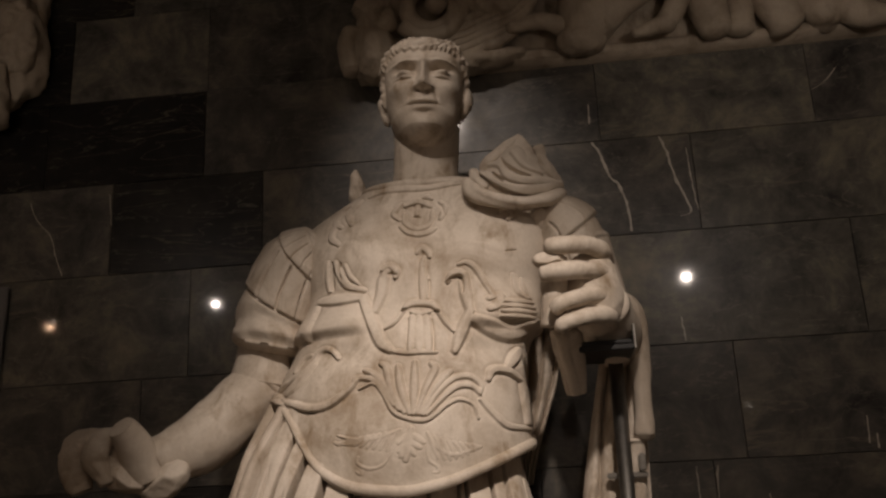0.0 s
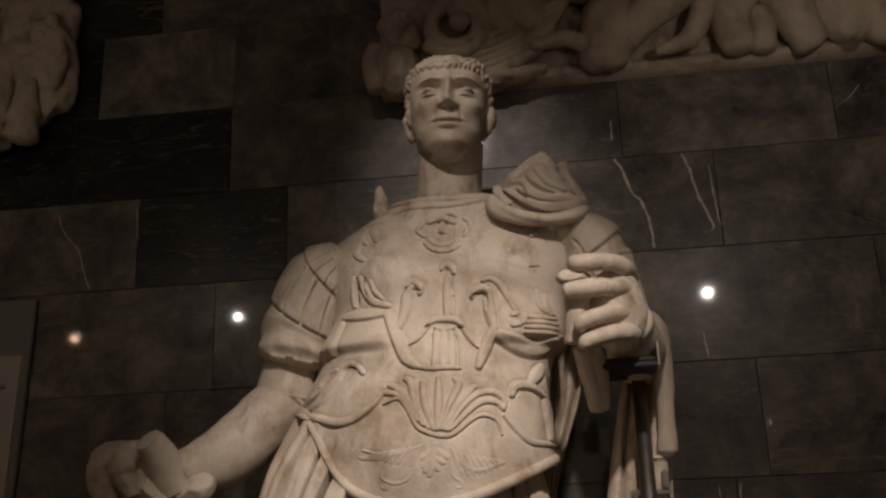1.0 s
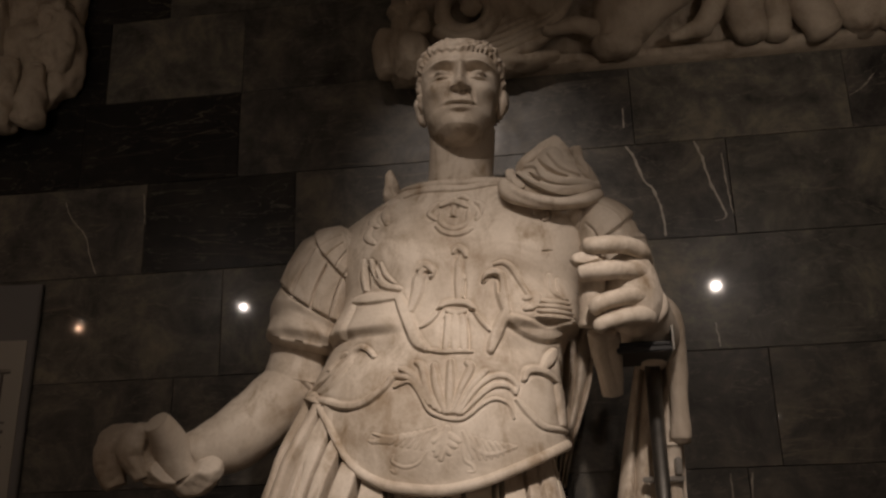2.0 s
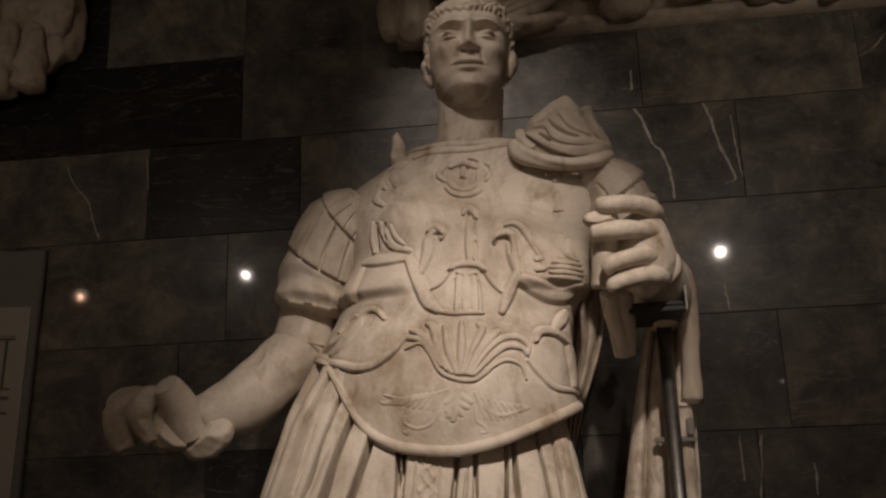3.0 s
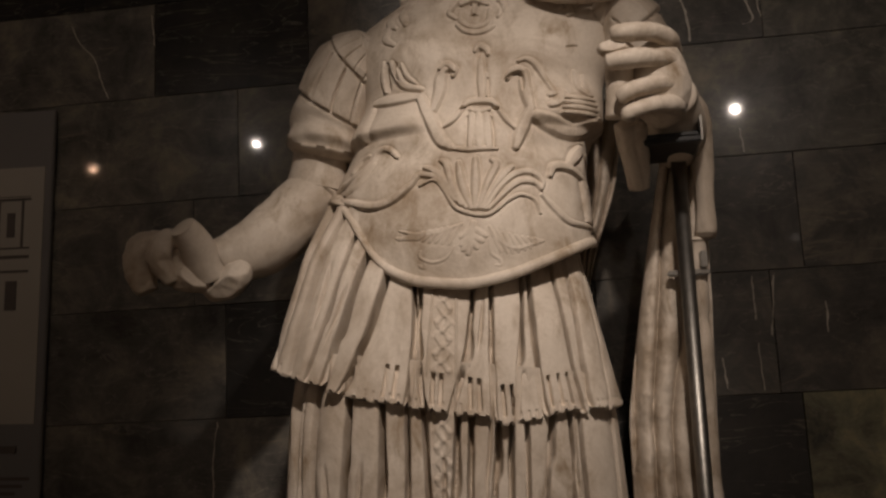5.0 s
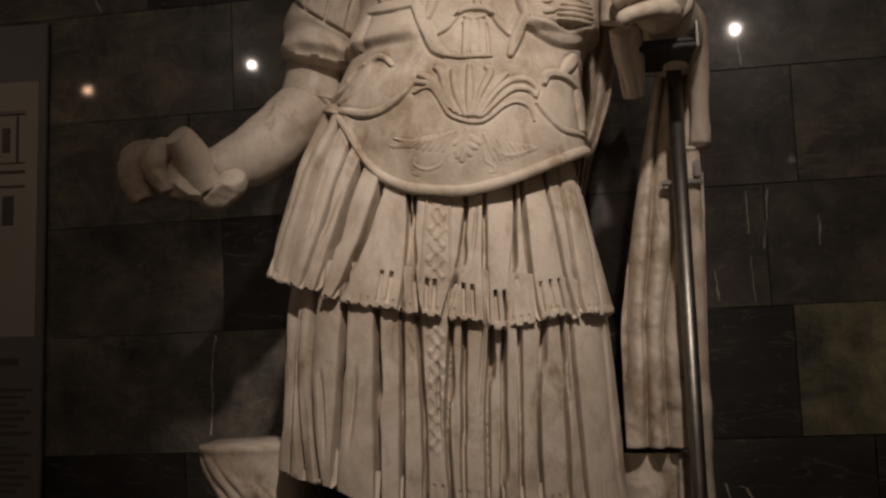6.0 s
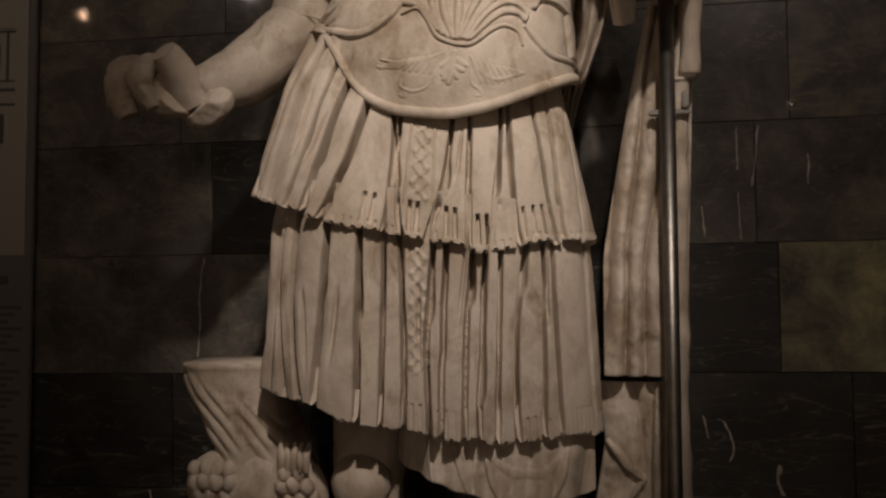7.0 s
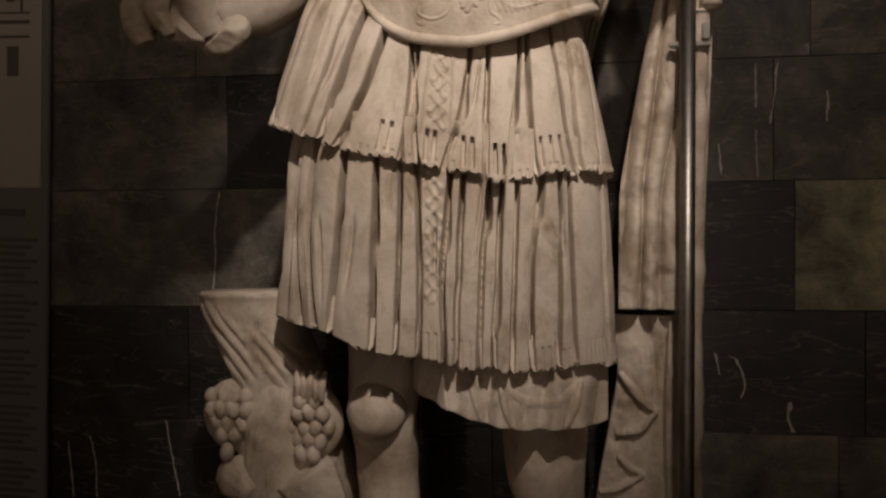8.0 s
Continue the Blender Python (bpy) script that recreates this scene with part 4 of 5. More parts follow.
def bundle():
    """Cloak gathered on the shoulder: thick rolled folds under a folded-over end that stands up."""
    n = 150
    th = np.linspace(0.001, np.pi - 0.001, n)[:, None]
    ph = np.linspace(0, 2 * np.pi, 2 * n, endpoint=False)[None]
    d = np.stack([np.sin(th) * np.cos(ph), np.sin(th) * np.sin(ph), np.cos(th) + 0 * ph], -1)
    p = d * np.array((0.098, 0.078, 0.062))
    q = p.reshape(-1, 3)
    x, z = p[..., 0] + 0.243, p[..., 2] + 2.358
    h = 0.035 * np.exp(-((x - 0.245) / 0.035) ** 2) * np.clip(d[..., 2], 0, 1) ** 2 + 0.005 * fbm(q, 16, 3, 9).reshape(x.shape)
    z = z + h * d[..., 2]
    h += 0.7 * carve(x, z, RIDGES) - carve(x, z, CREASES)
    p = p + d * h[..., None] * np.where(d[..., 1] < 0.3, 1, 0.4)[..., None]
    statue.shell(p + np.array((0.243, 1.640, 2.358)), True)
    crease = lambda v, a: 1 - 0.16 * np.abs(np.sin(a * 1.5 + 4 * v)) ** 5 - 0.06 * np.sin(v * 9 + a)
    rolls = [
        ([(0.140, 1.615, 2.366), (0.152, 1.586, 2.335), (0.200, 1.572, 2.308), (0.256, 1.574, 2.298), (0.310, 1.588, 2.308), (0.338, 1.625, 2.335)], [0.017, 0.020, 0.018, 0.015, 0.017, 0.014], 1.0),
        ([(0.255, 1.625, 2.476), (0.222, 1.612, 2.444), (0.186, 1.606, 2.416), (0.168, 1.612, 2.400)], [0.006, 0.015, 0.015, 0.008], 0.6),
        ([(0.256, 1.625, 2.474), (0.262, 1.606, 2.435), (0.266, 1.590, 2.398), (0.274, 1.588, 2.370)], [0.008, 0.024, 0.028, 0.018], 0.35),
        ([(0.300, 1.625, 2.436), (0.303, 1.610, 2.408), (0.318, 1.605, 2.378), (0.336, 1.625, 2.356)], [0.011, 0.013, 0.014, 0.012], 0.8),
        ([(0.282, 1.640, 2.425), (0.290, 1.630, 2.440), (0.306, 1.628, 2.443)], [0.010, 0.010, 0.009], 0.8),
        ([(0.150, 1.610, 2.395), (0.156, 1.596, 2.368), (0.176, 1.580, 2.346)], [0.010, 0.012, 0.008], 0.8),
    ]
    for pts, radii, flat in rolls:
        statue.tube(pts, radii, 40, 60, flat, (0, 1, 0), 0.6, crease, 0.0025)


bundle()
# broken tip of the other shoulder's wreath, standing up behind
statue.lump((-0.150, 1.80, 2.430), (0.018, 0.02, 0.066), (0, -10, 0), 32, 0.014, 26, 0.9)


def hanging(x_left, x_right, z_top, z_low, y0, folds, depth, seed, curve=0.0, hems=()):
    """A hanging sheet of carved cloth: x_left and x_right are knots (z, x)."""
    nv, nu = 260, 180
    v = np.linspace(0, 1, nv)[:, None]
    s = np.linspace(0, 1, nu)[None]
    z = z_top + (z_low - z_top) * v
    l = smooth_at(z, *zip(*sorted(x_left)))
    r = smooth_at(z, *zip(*sorted(x_right)))
    x = l + (r - l) * s
    q = np.stack([x, 0 * x, z * 0.25 + 0 * x], -1).reshape(-1, 3)
    w = s * folds + 0.9 * fbm(q, 5, 3, seed).reshape(x.shape) * (0.4 + 0.6 * v)
    h = depth * (np.abs(np.sin(np.pi * w)) ** 0.8) + 0.12 * depth * np.sin(w * 6.0 + 2.0)
    if hems:
        h += carve(x, z + 0 * x, hems)
    h += 0.004 * fbm(np.stack([x, 0 * x, z + 0 * x], -1).reshape(-1, 3), 22, 4, seed + 2).reshape(x.shape)
    y = y0 - h + curve * (2 * s - 1) ** 2
    p = np.stack([x, y, z + 0 * x], -1)
    lft, rgt = p[:, :1].copy(), p[:, -1:].copy()
    lft[..., 1] += 0.05
    rgt[..., 1] += 0.05
    p = np.concatenate([lft, p, rgt], 1)
    low = p[-1:].copy()
    low[..., 1] += 0.05
    statue.shell(np.concatenate([p, low]))


HEMS = [(.010, .015, [(.289, 1.028), (.325, .985), (.362, .952)]), (.010, .015, [(.362, .950), (.330, .915), (.282, .902)]),
        (.008, .013, [(.285, .850), (.310, .825), (.335, .815)]), (.008, .013, [(.335, .812), (.290, .785), (.245, .772)]), (.012, .018, [(.395, 1.15), (.390, .95), (.392, .70)])]
# cloak falling from the forearm, in an upper fall and a lower one
hanging([(2.10, .425), (1.93, .385), (1.78, .352), (1.65, .327), (1.43, .288), (1.16, .284)], [(2.10, .47), (2.0, .484), (1.78, .480), (1.43, .464), (1.16, .455)], 2.09, 1.175, 1.735, 2.7, 0.040, 4, 0.02)
hanging([(1.20, .270), (1.03, .285), (.90, .262), (.77, .238), (.30, .20)], [(1.20, .455), (.30, .455)], 1.16, 0.30, 1.765, 2.6, 0.022, 12, 0.02, HEMS)
statue.tube([(0.430, 1.64, 2.085), (0.468, 1.655, 2.055), (0.478, 1.68, 1.95), (0.472, 1.69, 1.80)], [0.024, 0.026, 0.022, 0.019], 40, 60, 1.0, (0, 1, 0), 0.5, rough=0.003)
statue.tube([(0.452, 1.70, 1.79), (0.448, 1.705, 1.60), (0.440, 1.71, 1.20), (0.438, 1.72, 0.70)], [0.017, 0.020, 0.018, 0.02], 32, 70, 1.0, (0, 1, 0), 0.5, rough=0.006)
# drapery in the shade behind the hip
hanging([(2.15, .215), (1.62, .195)], [(2.15, .335), (1.95, .300), (1.80, .245), (1.62, .200)], 2.16, 1.72, 1.86, 3.4, 0.030, 21, 0.02)

# legs
statue.tube([(-0.215, 1.755, 1.25), (-0.222, 1.735, 1.08), (-0.222, 1.690, 0.95), (-0.218, 1.712, 0.82), (-0.215, 1.715, 0.62), (-0.215, 1.72, 0.36)], [0.098, 0.088, 0.074, 0.067, 0.066, 0.048], 72, 120, 1.0, (0, 1, 0), 0.3, rough=0.002)
statue.lump((-0.226, 1.640, 0.960), (0.062, 0.072, 0.064), (14, 0, 0), 40, 0.004, 14)
statue.tube([(0.125, 1.755, 1.20), (0.128, 1.735, 1.02), (0.128, 1.705, 0.86), (0.138, 1.708, 0.74), (0.140, 1.70, 0.60), (0.140, 1.71, 0.36)], [0.112, 0.100, 0.086, 0.072, 0.074, 0.05], 72, 120, 1.0, (0, 1, 0), 0.3, rough=0.002)
statue.lump((0.132, 1.676, 0.845), (0.070, 0.044, 0.095), (10, 0, 8), 40, 0.006, 10)
statue.lump((-0.215, 1.62, 0.335), (0.055, 0.14, 0.045), (0, 0, 0), 30, 0.004, 20)
statue.lump((0.150, 1.62, 0.335), (0.055, 0.14, 0.045), (0, 0, 0), 30, 0.004, 20)


def stump():
    """Support beside the leg: a cloth-hung trunk, wide at its top, with fruit clusters."""
    nu, nv = 200, 300
    a = np.linspace(0, 2 * np.pi, nu, endpoint=False)[None]
    v = np.linspace(0, 1, nv)[:, None]
    z = 1.212 + (0.30 - 1.212) * v
    zs = [0.30, 0.75, 0.86, 0.98, 1.05, 1.12, 1.215]
    l = smooth_at(z, zs, [-.575, -.552, -.556, -.560, -.565, -.600, -.640])
    r = smooth_at(z, zs, [-.30, -.30, -.32, -.36, -.39, -.41, -.43])
    e = 0.6
    cs, sn = np.cos(a), np.sin(a)
    x = (l + r) / 2 + (r - l) / 2 * np.sign(cs) * np.abs(cs) ** e
    y = 1.73 + np.where(sn < 0, 0.115, 0.10) * np.sign(sn) * np.abs(sn) ** e + 0 * v
    fold = np.sin((x * 1.0 + (z - 1.0) * 0.62) * 105 + 1.5 * np.sin(z * 17) + 0.5)
    h = 0.010 * np.abs(fold) ** 0.7 * soft(z, 1.0, 1.05) * (1 - soft(z + 0.5 * (x + 0.53), 1.13, 1.17))
    q = np.stack([x, y, z + 0 * x], -1).reshape(-1, 3)
    h += 0.006 * fbm(q, 9, 5, 13).reshape(x.shape)
    top = 0.003 * np.exp(-((z - 1.205) / 0.008) ** 2)
    d = np.stack([np.cos(a) + 0 * v, np.sin(a) + 0 * v], -1)
    p = np.stack([x + d[..., 0] * (h + top), y + d[..., 1] * (h + top), z + 0 * x], -1)
    cap = p[:1].copy()
    cap[..., 0] = -0.53
    cap[..., 1] = 1.73
    statue.shell(np.concatenate([cap, p]), True, True)


stump()
rng = np.random.RandomState(5)
for cx, cz, rows in ((-0.548, 0.990, 5), (-0.368, 0.985, 5)):
    for j in range(rows):
        count = (4, 4, 3, 2, 1)[j] if cx < -0.5 else (2, 3, 4, 3, 2)[j]
        for k in range(count):
            statue.lump((cx + (k - (count - 1) / 2) * 0.027 + rng.uniform(-.004, .004), 1.612 + rng.uniform(-.006, .006) + 0.006 * abs(k - (count - 1) / 2),
                         cz - 0.029 * j + rng.uniform(-.004, .004)), (0.0155, 0.017, 0.0205), (rng.uniform(-20, 20), rng.uniform(-20, 20), 0), 14, 0.002, 40)
for cx, cz in ((-0.548, 0.945), (-0.368, 0.935)):
    statue.lump((cx, 1.646, cz), (0.066, 0.030, 0.082), (0, 0, 0), 30, 0.004, 16)
for k in range(5):
    statue.tube([(-0.395 + 0.016 * k, 1.617, 1.045), (-0.388 + 0.013 * k, 1.602, 1.02), (-0.393 + 0.014 * k, 1.607, 0.985)], [0.005, 0.008, 0.004], 16, 14, 1, (0, 1, 0), 0.5, rough=0.002)
statue.tube([(-0.47, 1.660, 1.06), (-0.458, 1.632, 0.95), (-0.460, 1.632, 0.80), (-0.46, 1.62, 0.5)], [0.05, 0.060, 0.062, 0.07], 40, 40, 0.55, (0, 1, 0), 0.5, rough=0.006)
statue.lump((-0.36, 1.635, 0.775), (0.085, 0.066, 0.075), (0, 20, 0), 60, 0.004, 18, 1.0, 61, 12)
statue.lump((-0.52, 1.645, 0.80), (0.06, 0.055, 0.06), (0, -10, 0), 60, 0.004, 18, 1.0, 66, 12)
# plinth under the feet
statue.lump((-0.06, 1.70, 0.15), (0.66, 0.30, 0.155), (0, 0, 0), 40, 0.004, 8, 0.25)
statue.object("statue", MARBLE, "over-life-size weathered cream marble statue in ornate armour, broken hand", "statue")


# ---- carved reliefs set on the wall ----
def frieze():
    r = Carving()
    # ground of the relief, worn edge
    nu, nv = 500, 160
    x = np.linspace(-0.20, 3.0, nu)[None] + np.zeros((nv, 1))
    z = np.linspace(2.905, 3.95, nv)[:, None] + np.zeros((1, nu))
    q = np.stack([x, 0 * x, z], -1).reshape(-1, 3)
    y = 2.068 + 0.02 * fbm(q, 5, 5, 3).reshape(x.shape) - 0.015 * np.abs(fbm(q, 9, 3, 8)).reshape(x.shape)
    y -= 0.035 * (1 - soft(z, 2.925, 2.95))
    p = np.stack([x, y, z], -1)
    low, side = p[:1].copy(), p[:, :1].copy()
    low[..., 1] = 2.098
    r.shell(np.concatenate([low, p]))
    p2 = p[:, :1].copy()
    p2[..., 1] = 2.098
    r.shell(np.concatenate([p2, side], 1))
    # winged bust at the left end
    r.lump((-0.15, 2.02, 2.965), (0.075, 0.06, 0.085), (0, 0, 0), 50, 0.012, 14, 0.9)
    r.lump((-0.135, 1.99, 3.09), (0.055, 0.06, 0.065), (0, 0, 0), 50, 0.016, 22, 1.0, 4)
    r.tube([(-0.20, 2.00, 3.03), (-0.215, 2.0, 2.98), (-0.205, 2.0, 2.91)], [0.03, 0.035, 0.03], 36, 30, 1, (0, 1, 0), 0.6, rough=0.006)
    # scroll with a boss
    r.tube([(0.03 + 0.085 * math.cos(a) * (1 - a / 22), 2.0, 3.085 + 0.085 * math.sin(a) * (1 - a / 22)) for a in np.linspace(-2.6, 8.2, 18)], [0.022, 0.026, 0.022, 0.018], 32, 140, 1, (0, 1, 0), 0.5, rough=0.004)
    r.lump((0.045, 1.99, 3.09), (0.032, 0.03, 0.030), (0, 0, 0), 30, 0.006, 20)
    # sweeping cloth lines
    for k in range(6):
        r.tube([(-0.06 + 0.01 * k, 2.03, 2.935 + 0.012 * k), (0.10, 2.005, 2.925 + 0.020 * k), (0.26 + 0.012 * k, 2.0, 2.985 + 0.028 * k), (0.31 + 0.02 * k, 2.01, 3.12 + 0.02 * k), (0.33 + 0.02 * k, 2.02, 3.25)], [0.010, 0.014, 0.015, 0.012, 0.01], 20, 60, 1, (0, 1, 0), 0.5, rough=0.004)
    r.lump((0.20, 2.01, 3.11), (0.09, 0.055, 0.085), (0, 20, 0), 50, 0.012, 12)
    r.lump((0.17, 2.03, 2.915), (0.11, 0.05, 0.03), (0, -8, 0), 44, 0.012, 15)
    # outstretched limb, seated body, bent leg with foot
    r.tube([(0.25, 1.985, 2.985), (0.34, 1.98, 2.995), (0.43, 2.0, 2.965)], [0.016, 0.022, 0.03], 30, 30, 1, (0, 1, 0), 0.8, rough=0.006)
    r.lump((0.47, 2.0, 3.02), (0.085, 0.075, 0.12), (0, 10, 0), 50, 0.012, 10)
    r.lump((0.44, 2.0, 2.93), (0.07, 0.06, 0.045), (0, 0, 0), 40, 0.010, 14)
    r.tube([(0.50, 1.99, 2.99), (0.58, 1.96, 3.05), (0.67, 1.96, 3.095), (0.735, 1.97, 3.09)], [0.055, 0.055, 0.048, 0.044], 40, 50, 1, (0, 1, 0), 0.7, rough=0.005)
    r.tube([(0.735, 1.965, 3.09), (0.715, 1.96, 3.02), (0.675, 1.965, 2.955), (0.62, 1.965, 2.925)], [0.044, 0.034, 0.027, 0.020], 40, 50, 1, (0, 1, 0), 0.7, rough=0.004)
    r.tube([(0.675, 1.965, 2.945), (0.62, 1.955, 2.925), (0.585, 1.955, 2.915)], [0.028, 0.022, 0.015], 32, 30, 1, (0, 1, 0), 0.7, rough=0.004)
    r.lump((0.42, 2.0, 3.20), (0.10, 0.07, 0.08), (0, 0, 0), 44, 0.012, 12)
    # coiled tail and further bodies
    r.tube([(0.80, 1.99, 2.92), (0.79, 1.985, 3.03), (0.86, 1.975, 3.115), (0.94, 1.975, 3.06), (0.965, 1.98, 2.97), (0.99, 2.0, 2.92)], [0.045, 0.058, 0.062, 0.060, 0.055, 0.05], 44, 80, 1, (0, 1, 0), 0.5, rough=0.005)
    r.tube([(0.87, 2.0, 2.92), (0.875, 2.0, 2.98), (0.87, 2.0, 3.03)], [0.035, 0.04, 0.03], 32, 30, 1, (0, 1, 0), 0.5, rough=0.005)
    r.lump((1.09, 2.0, 3.02), (0.085, 0.07, 0.125), (0, -12, 0), 50, 0.014, 11)
    r.tube([(1.06, 1.98, 3.12), (1.14, 1.97, 3.02), (1.17, 1.98, 2.93), (1.24, 1.98, 2.915)], [0.05, 0.052, 0.042, 0.03], 40, 50, 1, (0, 1, 0), 0.6, rough=0.006)
    r.lump((1.33, 2.0, 3.05), (0.10, 0.07, 0.14), (0, 15, 0), 50, 0.014, 10)
    r.tube([(1.25, 1.98, 3.2), (1.32, 1.97, 3.05), (1.30, 1.98, 2.93)], [0.05, 0.06, 0.04], 40, 40, 1, (0, 1, 0), 0.6, rough=0.006)
    for k in range(7):
        r.lump((1.55 + 0.2 * k, 2.01, 3.05 + 0.05 * math.sin(k * 2.1)), (0.11, 0.07, 0.14), (0, 25 * math.sin(k), 0), 36, 0.02, 10, 1.0, k)
    for k in range(11):
        r.lump((-0.08 + 0.2 * k, 2.02, 3.34 + 0.04 * math.sin(k * 1.7)), (0.11, 0.06, 0.14), (0, 30 * math.sin(k * 1.3), 0), 36, 0.022, 9, 1.0, k + 20)
    return r.object("wall_relief", RELIEF, "carved marble relief with entwined figures and scrolls, on dark wall", "relief", shift=(0, 0.012, -0.026))


frieze()


def fragment():
    r = Carving()
    r.lump((-1.33, 2.05, 3.06), (0.16, 0.075, 0.19), (0, 0, 0), 60, 0.035, 7, 0.85, 5)
    r.lump((-1.26, 2.02, 3.10), (0.09, 0.07, 0.11), (0, 20, 0), 50, 0.03, 10, 0.9, 9)
    r.lump((-1.24, 2.01, 3.20), (0.07, 0.06, 0.07), (0, -20, 0), 50, 0.025, 12, 0.9, 15)
    r.tube([(-1.27, 1.985, 3.02), (-1.28, 1.99, 2.93), (-1.30, 2.01, 2.86)], [0.035, 0.04, 0.05], 40, 40, 1, (0, 1, 0), 0.5, rough=0.012)
    r.tube([(-1.36, 1.98, 3.05), (-1.37, 1.985, 2.93), (-1.38, 2.0, 2.84)], [0.03, 0.035, 0.045], 40, 40, 1, (0, 1, 0), 0.4, rough=0.012)
    r.tube([(-1.45, 2.0, 3.3), (-1.44, 1.99, 3.0), (-1.46, 2.0, 2.83)], [0.05, 0.06, 0.06], 40, 50, 1, (0, 1, 0), 0.4, pleated(7, 0.15), 0.012)
    r.lump((-1.40, 2.07, 3.25), (0.22, 0.07, 0.16), (0, 0, 0), 50, 0.03, 8, 0.8, 21)
    return r.object("wall_fragment", RELIEF, "broken carved marble fragment fixed to the dark wall", "relief", shift=(0.0, 0.01, -0.02))


fragment()


# ---- steel support under the marble arm ----
def support():
    ob = empty("support_rod", "polished steel rod with bracket propping the statue's arm", "support")
    bm = bmesh.new()
    bmesh.ops.create_cone(bm, cap_ends=True, segments=40, radius1=0.0155, radius2=0.0155, depth=1.955)
    bmesh.ops.translate(bm, verts=bm.verts, vec=(0.4125, 1.655, 0.9775))
    for v in bm.verts:
        v.co.x += 0.0055 * v.co.z
    part("rod", bm, STEEL, ob, smooth=True)
    bm = bmesh.new()
    bmesh.ops.create_cone(bm, cap_ends=True, segments=32, radius1=0.06, radius2=0.055, depth=0.012)
    bmesh.ops.translate(bm, verts=bm.verts, vec=(0.4155, 1.655, 0.006))
    part("base_plate", bm, STEEL, ob)
    part("cradle", box_bm(0.345, 0.452, 1.50, 1.67, 1.955, 1.965, 0.002), BLACK, ob, "black padded cradle")
    part("cradle_side", box_bm(0.4525, 0.4565, 1.50, 1.67, 1.955, 2.005, 0.001), STEEL, ob)
    part("rubber_pad", box_bm(0.348, 0.450, 1.503, 1.667, 1.9655, 1.975, 0.003), BLACK, ob, "black rubber pad")
    part("clip", box_bm(0.385, 0.47, 1.672, 1.69, 1.716, 1.728, 0.003), STEEL, ob, "small steel clip on the cloak")
    part("clip_hook", box_bm(0.452, 0.466, 1.665, 1.69, 1.7285, 1.765, 0.003), STEEL, ob)
    return ob


support()


# ---- information board ----
def board():
    ob = empty("information_board", "tall grey information board with engravings and printed text", "sign")
    x0, x1, y0 = -2.15, -1.255, 2.082
    part("panel", box_bm(x0, x1, y0, 2.097, 0.42, 2.350, 0.003), BOARD, ob)
    part("sheet", box_bm(x0 + 0.02, x1 - 0.022, y0 - 0.003, y0 - 0.0005, 1.470, 2.185), PAPER, ob, "pale printed sheet")

    def ink(name, a, b, c, d):
        part(name, box_bm(a, b, y0 - 0.0052, y0 - 0.0035, c, d), INK, ob)
    # engraved facade: cornices, columns and arched openings
    for c, d in ((2.090, 2.096), (1.952, 1.957), (1.925, 1.934), (1.885, 1.892), (2.100, 2.102)):
        ink("engraved_line", -2.05, -1.315, c, d)
    for k in range(6):
        x = -1.335 - 0.115 * k
        for o in (0.0, 0.072):
            ink("engraved_column", x - o - 0.007, x - o, 1.958, 2.089)
        ink("engraved_niche", x - 0.050, x - 0.026, 1.985, 2.055)
        ink("engraved_door", x - 0.046, x - 0.012, 1.780, 1.862)
    ink("heading", -2.05, -1.325, 1.392, 1.412)
    z, k = 1.325, 0
    while z > 0.50:
        if k % 8 != 7:
            y1 = y0
            part("text_line", box_bm(-2.05, -1.285 - 0.02 * ((k * 7) % 3), y1 - 0.0018, y1 - 0.0004, z - 0.0045, z + 0.0045), INK, ob)
        z -= 0.0195
        k += 1
    ob.matrix_world = Matrix.Translation((-1.255, 0, 1.6)) @ pose(0, 0, 0, 0, 1.5, 0) @ Matrix.Translation((1.255, 0, -1.6))
    return ob


board()


# ---- slabs of the wall, veins last ----
ROWS_Z = [-0.02, 0.225, 0.53, 0.836, 1.143, 1.462, 1.765, 2.060, 2.365, 2.642, 2.915, 3.195, 3.475, 3.76, 4.05, 4.34, 4.6]
KNOWN = {3: [-0.86, 0.40], 4: [-0.55, 0.719], 5: [-0.742], 6: [0.755], 7: [-0.70, 0.38, 1.093], 8: [-0.945, -0.493, 0.715], 9: [-0.67, 0.473, 1.052], 10: [-1.10, -0.665]}
TONES = {2: [(0.2, "black"), (2.0, "brown")], 3: [(9, "black")], 4: [(-0.5, "dark"), (0.719, "black"), (1.4, "green")], 5: [(-0.742, "dark"), (0.1, "black"), (2, "dark")],
         6: [(0.755, "dark"), (9, "dark")], 7: [(9, "brown")], 8: [(-0.95, "dark"), (-0.493, "black"), (0.7, "dark"), (9, "brown")],
         9: [(-0.67, "black"), (0.473, "dark"), (1.052, "brown"), (2, "dark")], 10: [(-1.1, "black"), (-0.665, "brown"), (2, "dark")]}
rng = random.Random(11)
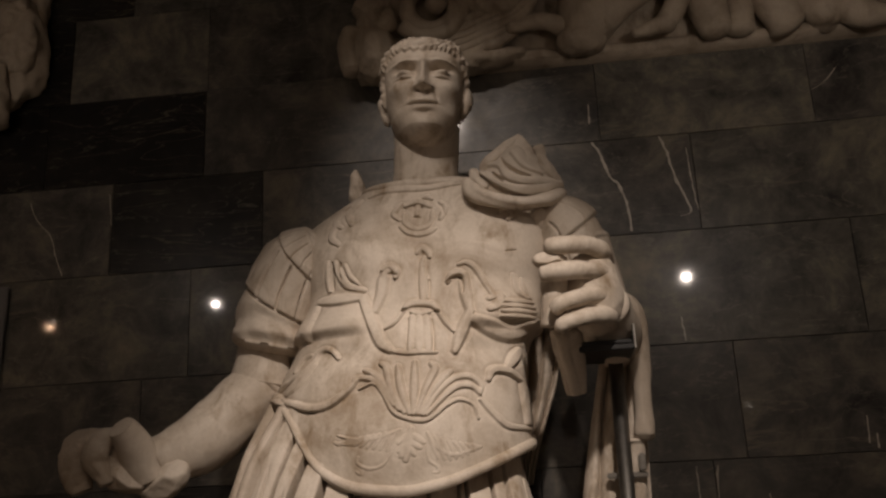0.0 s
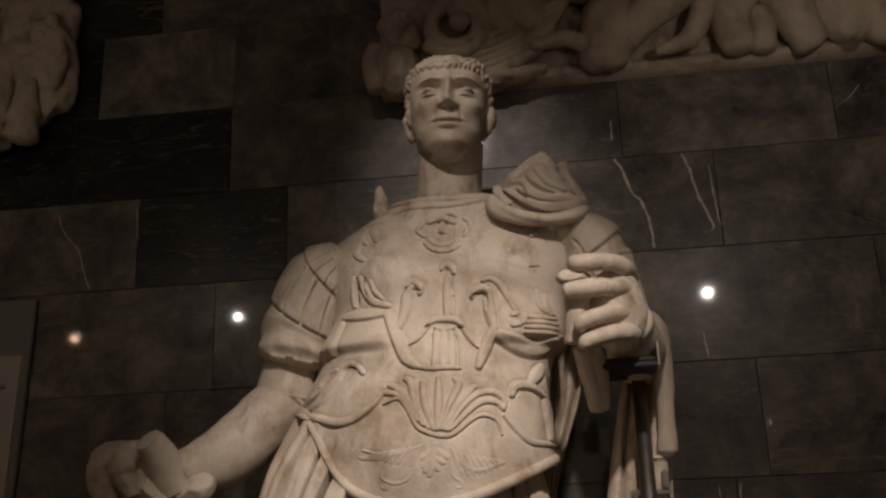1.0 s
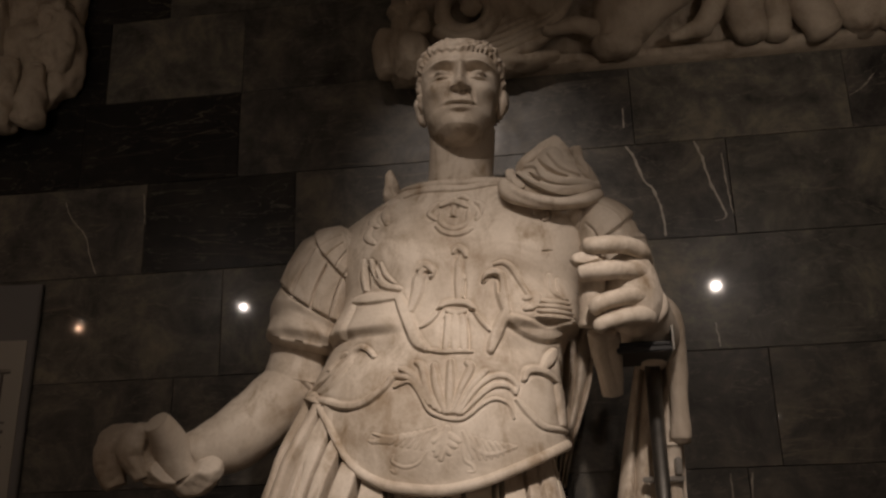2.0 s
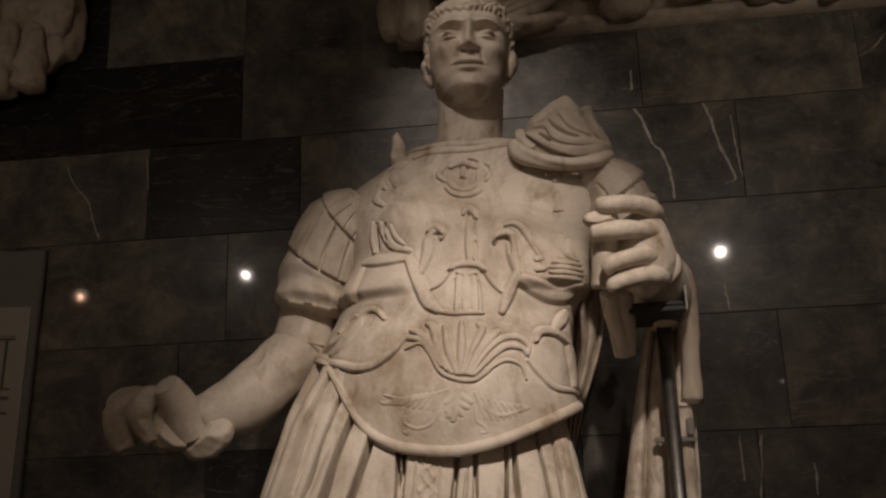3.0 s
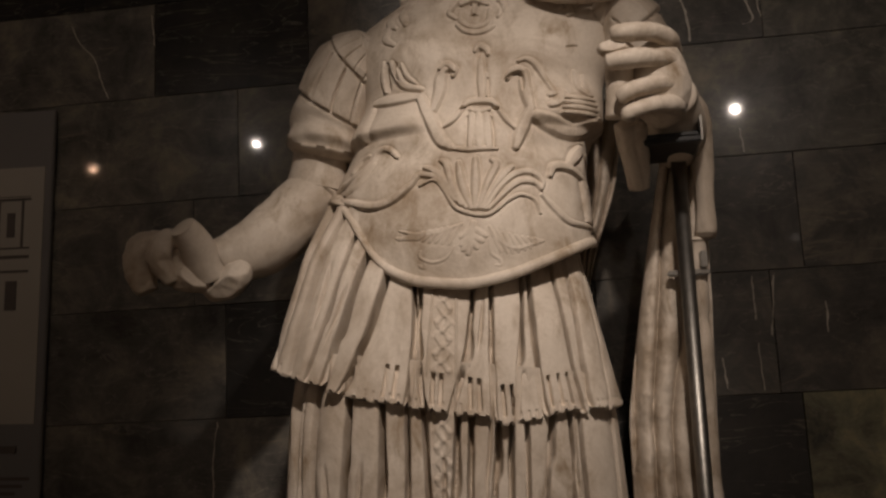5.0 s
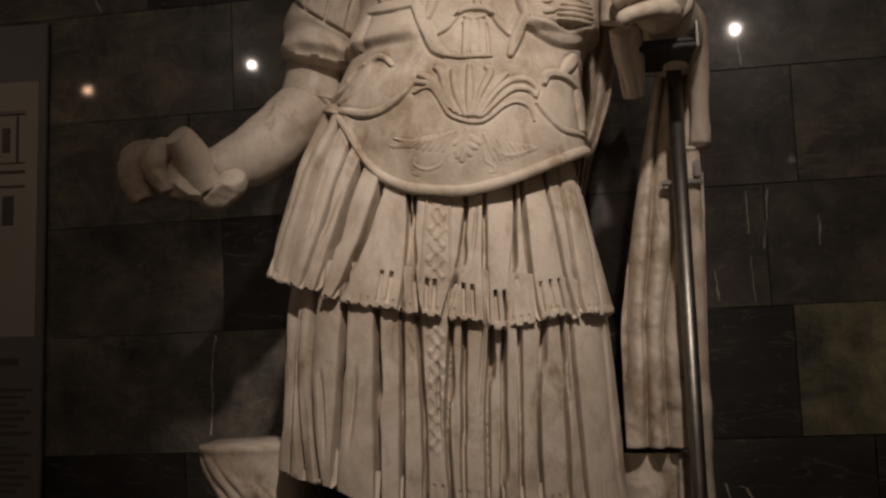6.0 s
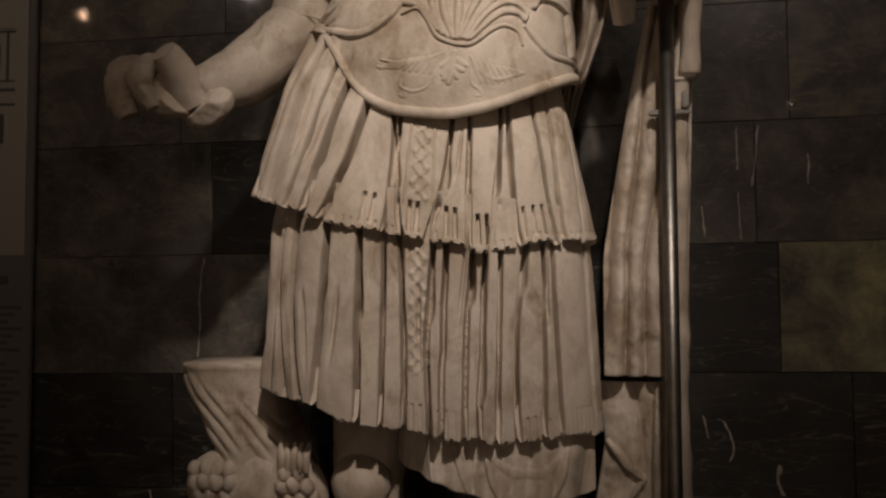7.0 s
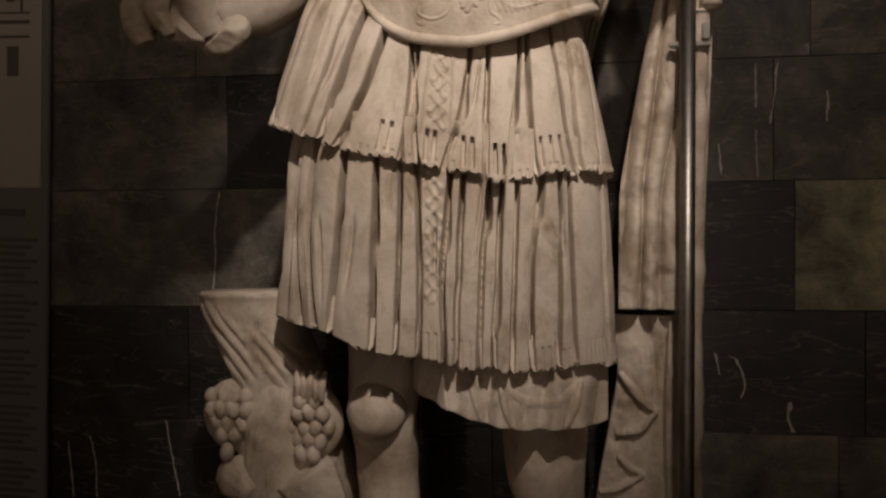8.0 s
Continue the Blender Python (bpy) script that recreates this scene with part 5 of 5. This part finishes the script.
for k, (z0, z1) in enumerate(zip(ROWS_Z, ROWS_Z[1:])):
    cuts = list(KNOWN.get(k, [rng.uniform(-0.4, 0.4)]))
    while cuts[0] > -3.9:
        cuts.insert(0, cuts[0] - rng.uniform(0.42, 0.78))
    while cuts[-1] < 3.4:
        cuts.append(cuts[-1] + rng.uniform(0.42, 0.78))
    for a, b in zip(cuts, cuts[1:]):
        a, b = max(a, -4.0), min(b, 3.5)
        g = 0.0007
        w, hgt = (b - a) / 2 - g, (z1 - z0) / 2 - g
        bm = bmesh.new()
        out = rng.uniform(-0.0006, 0.0006)
        f = 0.0010
        back = [bm.verts.new((sx * w, 0.0118, sz * hgt)) for sx, sz in ((-1, -1), (1, -1), (1, 1), (-1, 1))]
        mid = [bm.verts.new((sx * w, f, sz * hgt)) for sx, sz in ((-1, -1), (1, -1), (1, 1), (-1, 1))]
        frt = [bm.verts.new((sx * (w - f), out, sz * (hgt - f))) for sx, sz in ((-1, -1), (1, -1), (1, 1), (-1, 1))]
        for lo, hi in ((back, mid), (mid, frt)):
            for i in range(4):
                bm.faces.new((lo[i], lo[(i + 1) % 4], hi[(i + 1) % 4], hi[i]))
        bm.faces.new(frt)
        mid_x = (a + b) / 2
        tone = next((t for x_end, t in TONES.get(k, ()) if mid_x < x_end), rng.choice(("dark", "dark", "brown", "black")))
        slab = part("slab", bm, STONES[tone], wall)
        slab.location = ((a + b) / 2, 2.100, (z0 + z1) / 2)

VEINS = [
    [(.446, 2.640), (.466, 2.607), (.487, 2.538), (.510, 2.506), (.527, 2.444), (.532, 2.372)],
    [(.631, 2.640), (.648, 2.590), (.662, 2.514), (.692, 2.422), (.665, 2.405)],
    [(1.056, 2.736), (1.092, 2.758), (1.128, 2.797)], [(.448, 2.755), (.447, 2.694)],
    [(-1.199, 2.605), (-1.176, 2.551), (-1.128, 2.494), (-1.105, 2.424), (-1.083, 2.372)], [(-.954, 2.610), (-.943, 2.513)],
    [(.627, 1.752), (.627, 1.643)], [(.677, 1.752), (.671, 1.670), (.660, 1.601)], [(.796, 1.680), (.793, 1.604)],
    [(.539, 1.555), (.544, 1.478)], [(.628, 1.588), (.631, 1.470)],
]
VEINS_LOW = [
    [(.563, 1.029), (.583, 1.015), (.601, .959), (.590, .924)], [(.710, .917), (.704, .878), (.717, .842)], [(.529, 1.036), (.542, .979)],
    [(-.767, 1.455), (-.781, 1.347), (-.779, 1.286), (-.787, 1.186)], [(-.927, .83), (-.919, .774), (-.889, .619)],
    [(-1.220, .764), (-1.205, .606)], [(-1.154, .783), (-1.138, .704), (-1.136, .609)], [(1.051, 1.853), (1.048, 1.784)], [(1.069, 1.810), (1.067, 1.772)],
    [(.633, 2.132), (.640, 2.066)], [(.70, 2.60), (.705, 2.50), (.712, 2.42)],
]
bm = bmesh.new()
for n, pts in enumerate(VEINS + VEINS_LOW):
    c = spline(pts, 14 * len(pts))
    prev = None
    wid = 0.0058 if n < 2 else 0.0085 if n == 12 else 0.0045 if n == 11 else 0.0030
    for i, (x, z) in enumerate(c):
        jx = 0.003 * noise.noise(Vector((x * 60, z * 60, n)))
        w = wid * (0.35 + 0.9 * abs(noise.noise(Vector((x * 35, z * 35, n + 9))))) * (1 if 0 < i < len(c) - 1 else 0.2)
        cur = (bm.verts.new((x + jx - w, 2.0984, z)), bm.verts.new((x + jx + w, 2.0984, z)))
        if prev:
            bm.faces.new((prev[0], prev[1], cur[1], cur[0]))
        prev = cur
tagged(part("vein", bm, VEIN, wall), "thin pale calcite veins", "", "", "stuff")
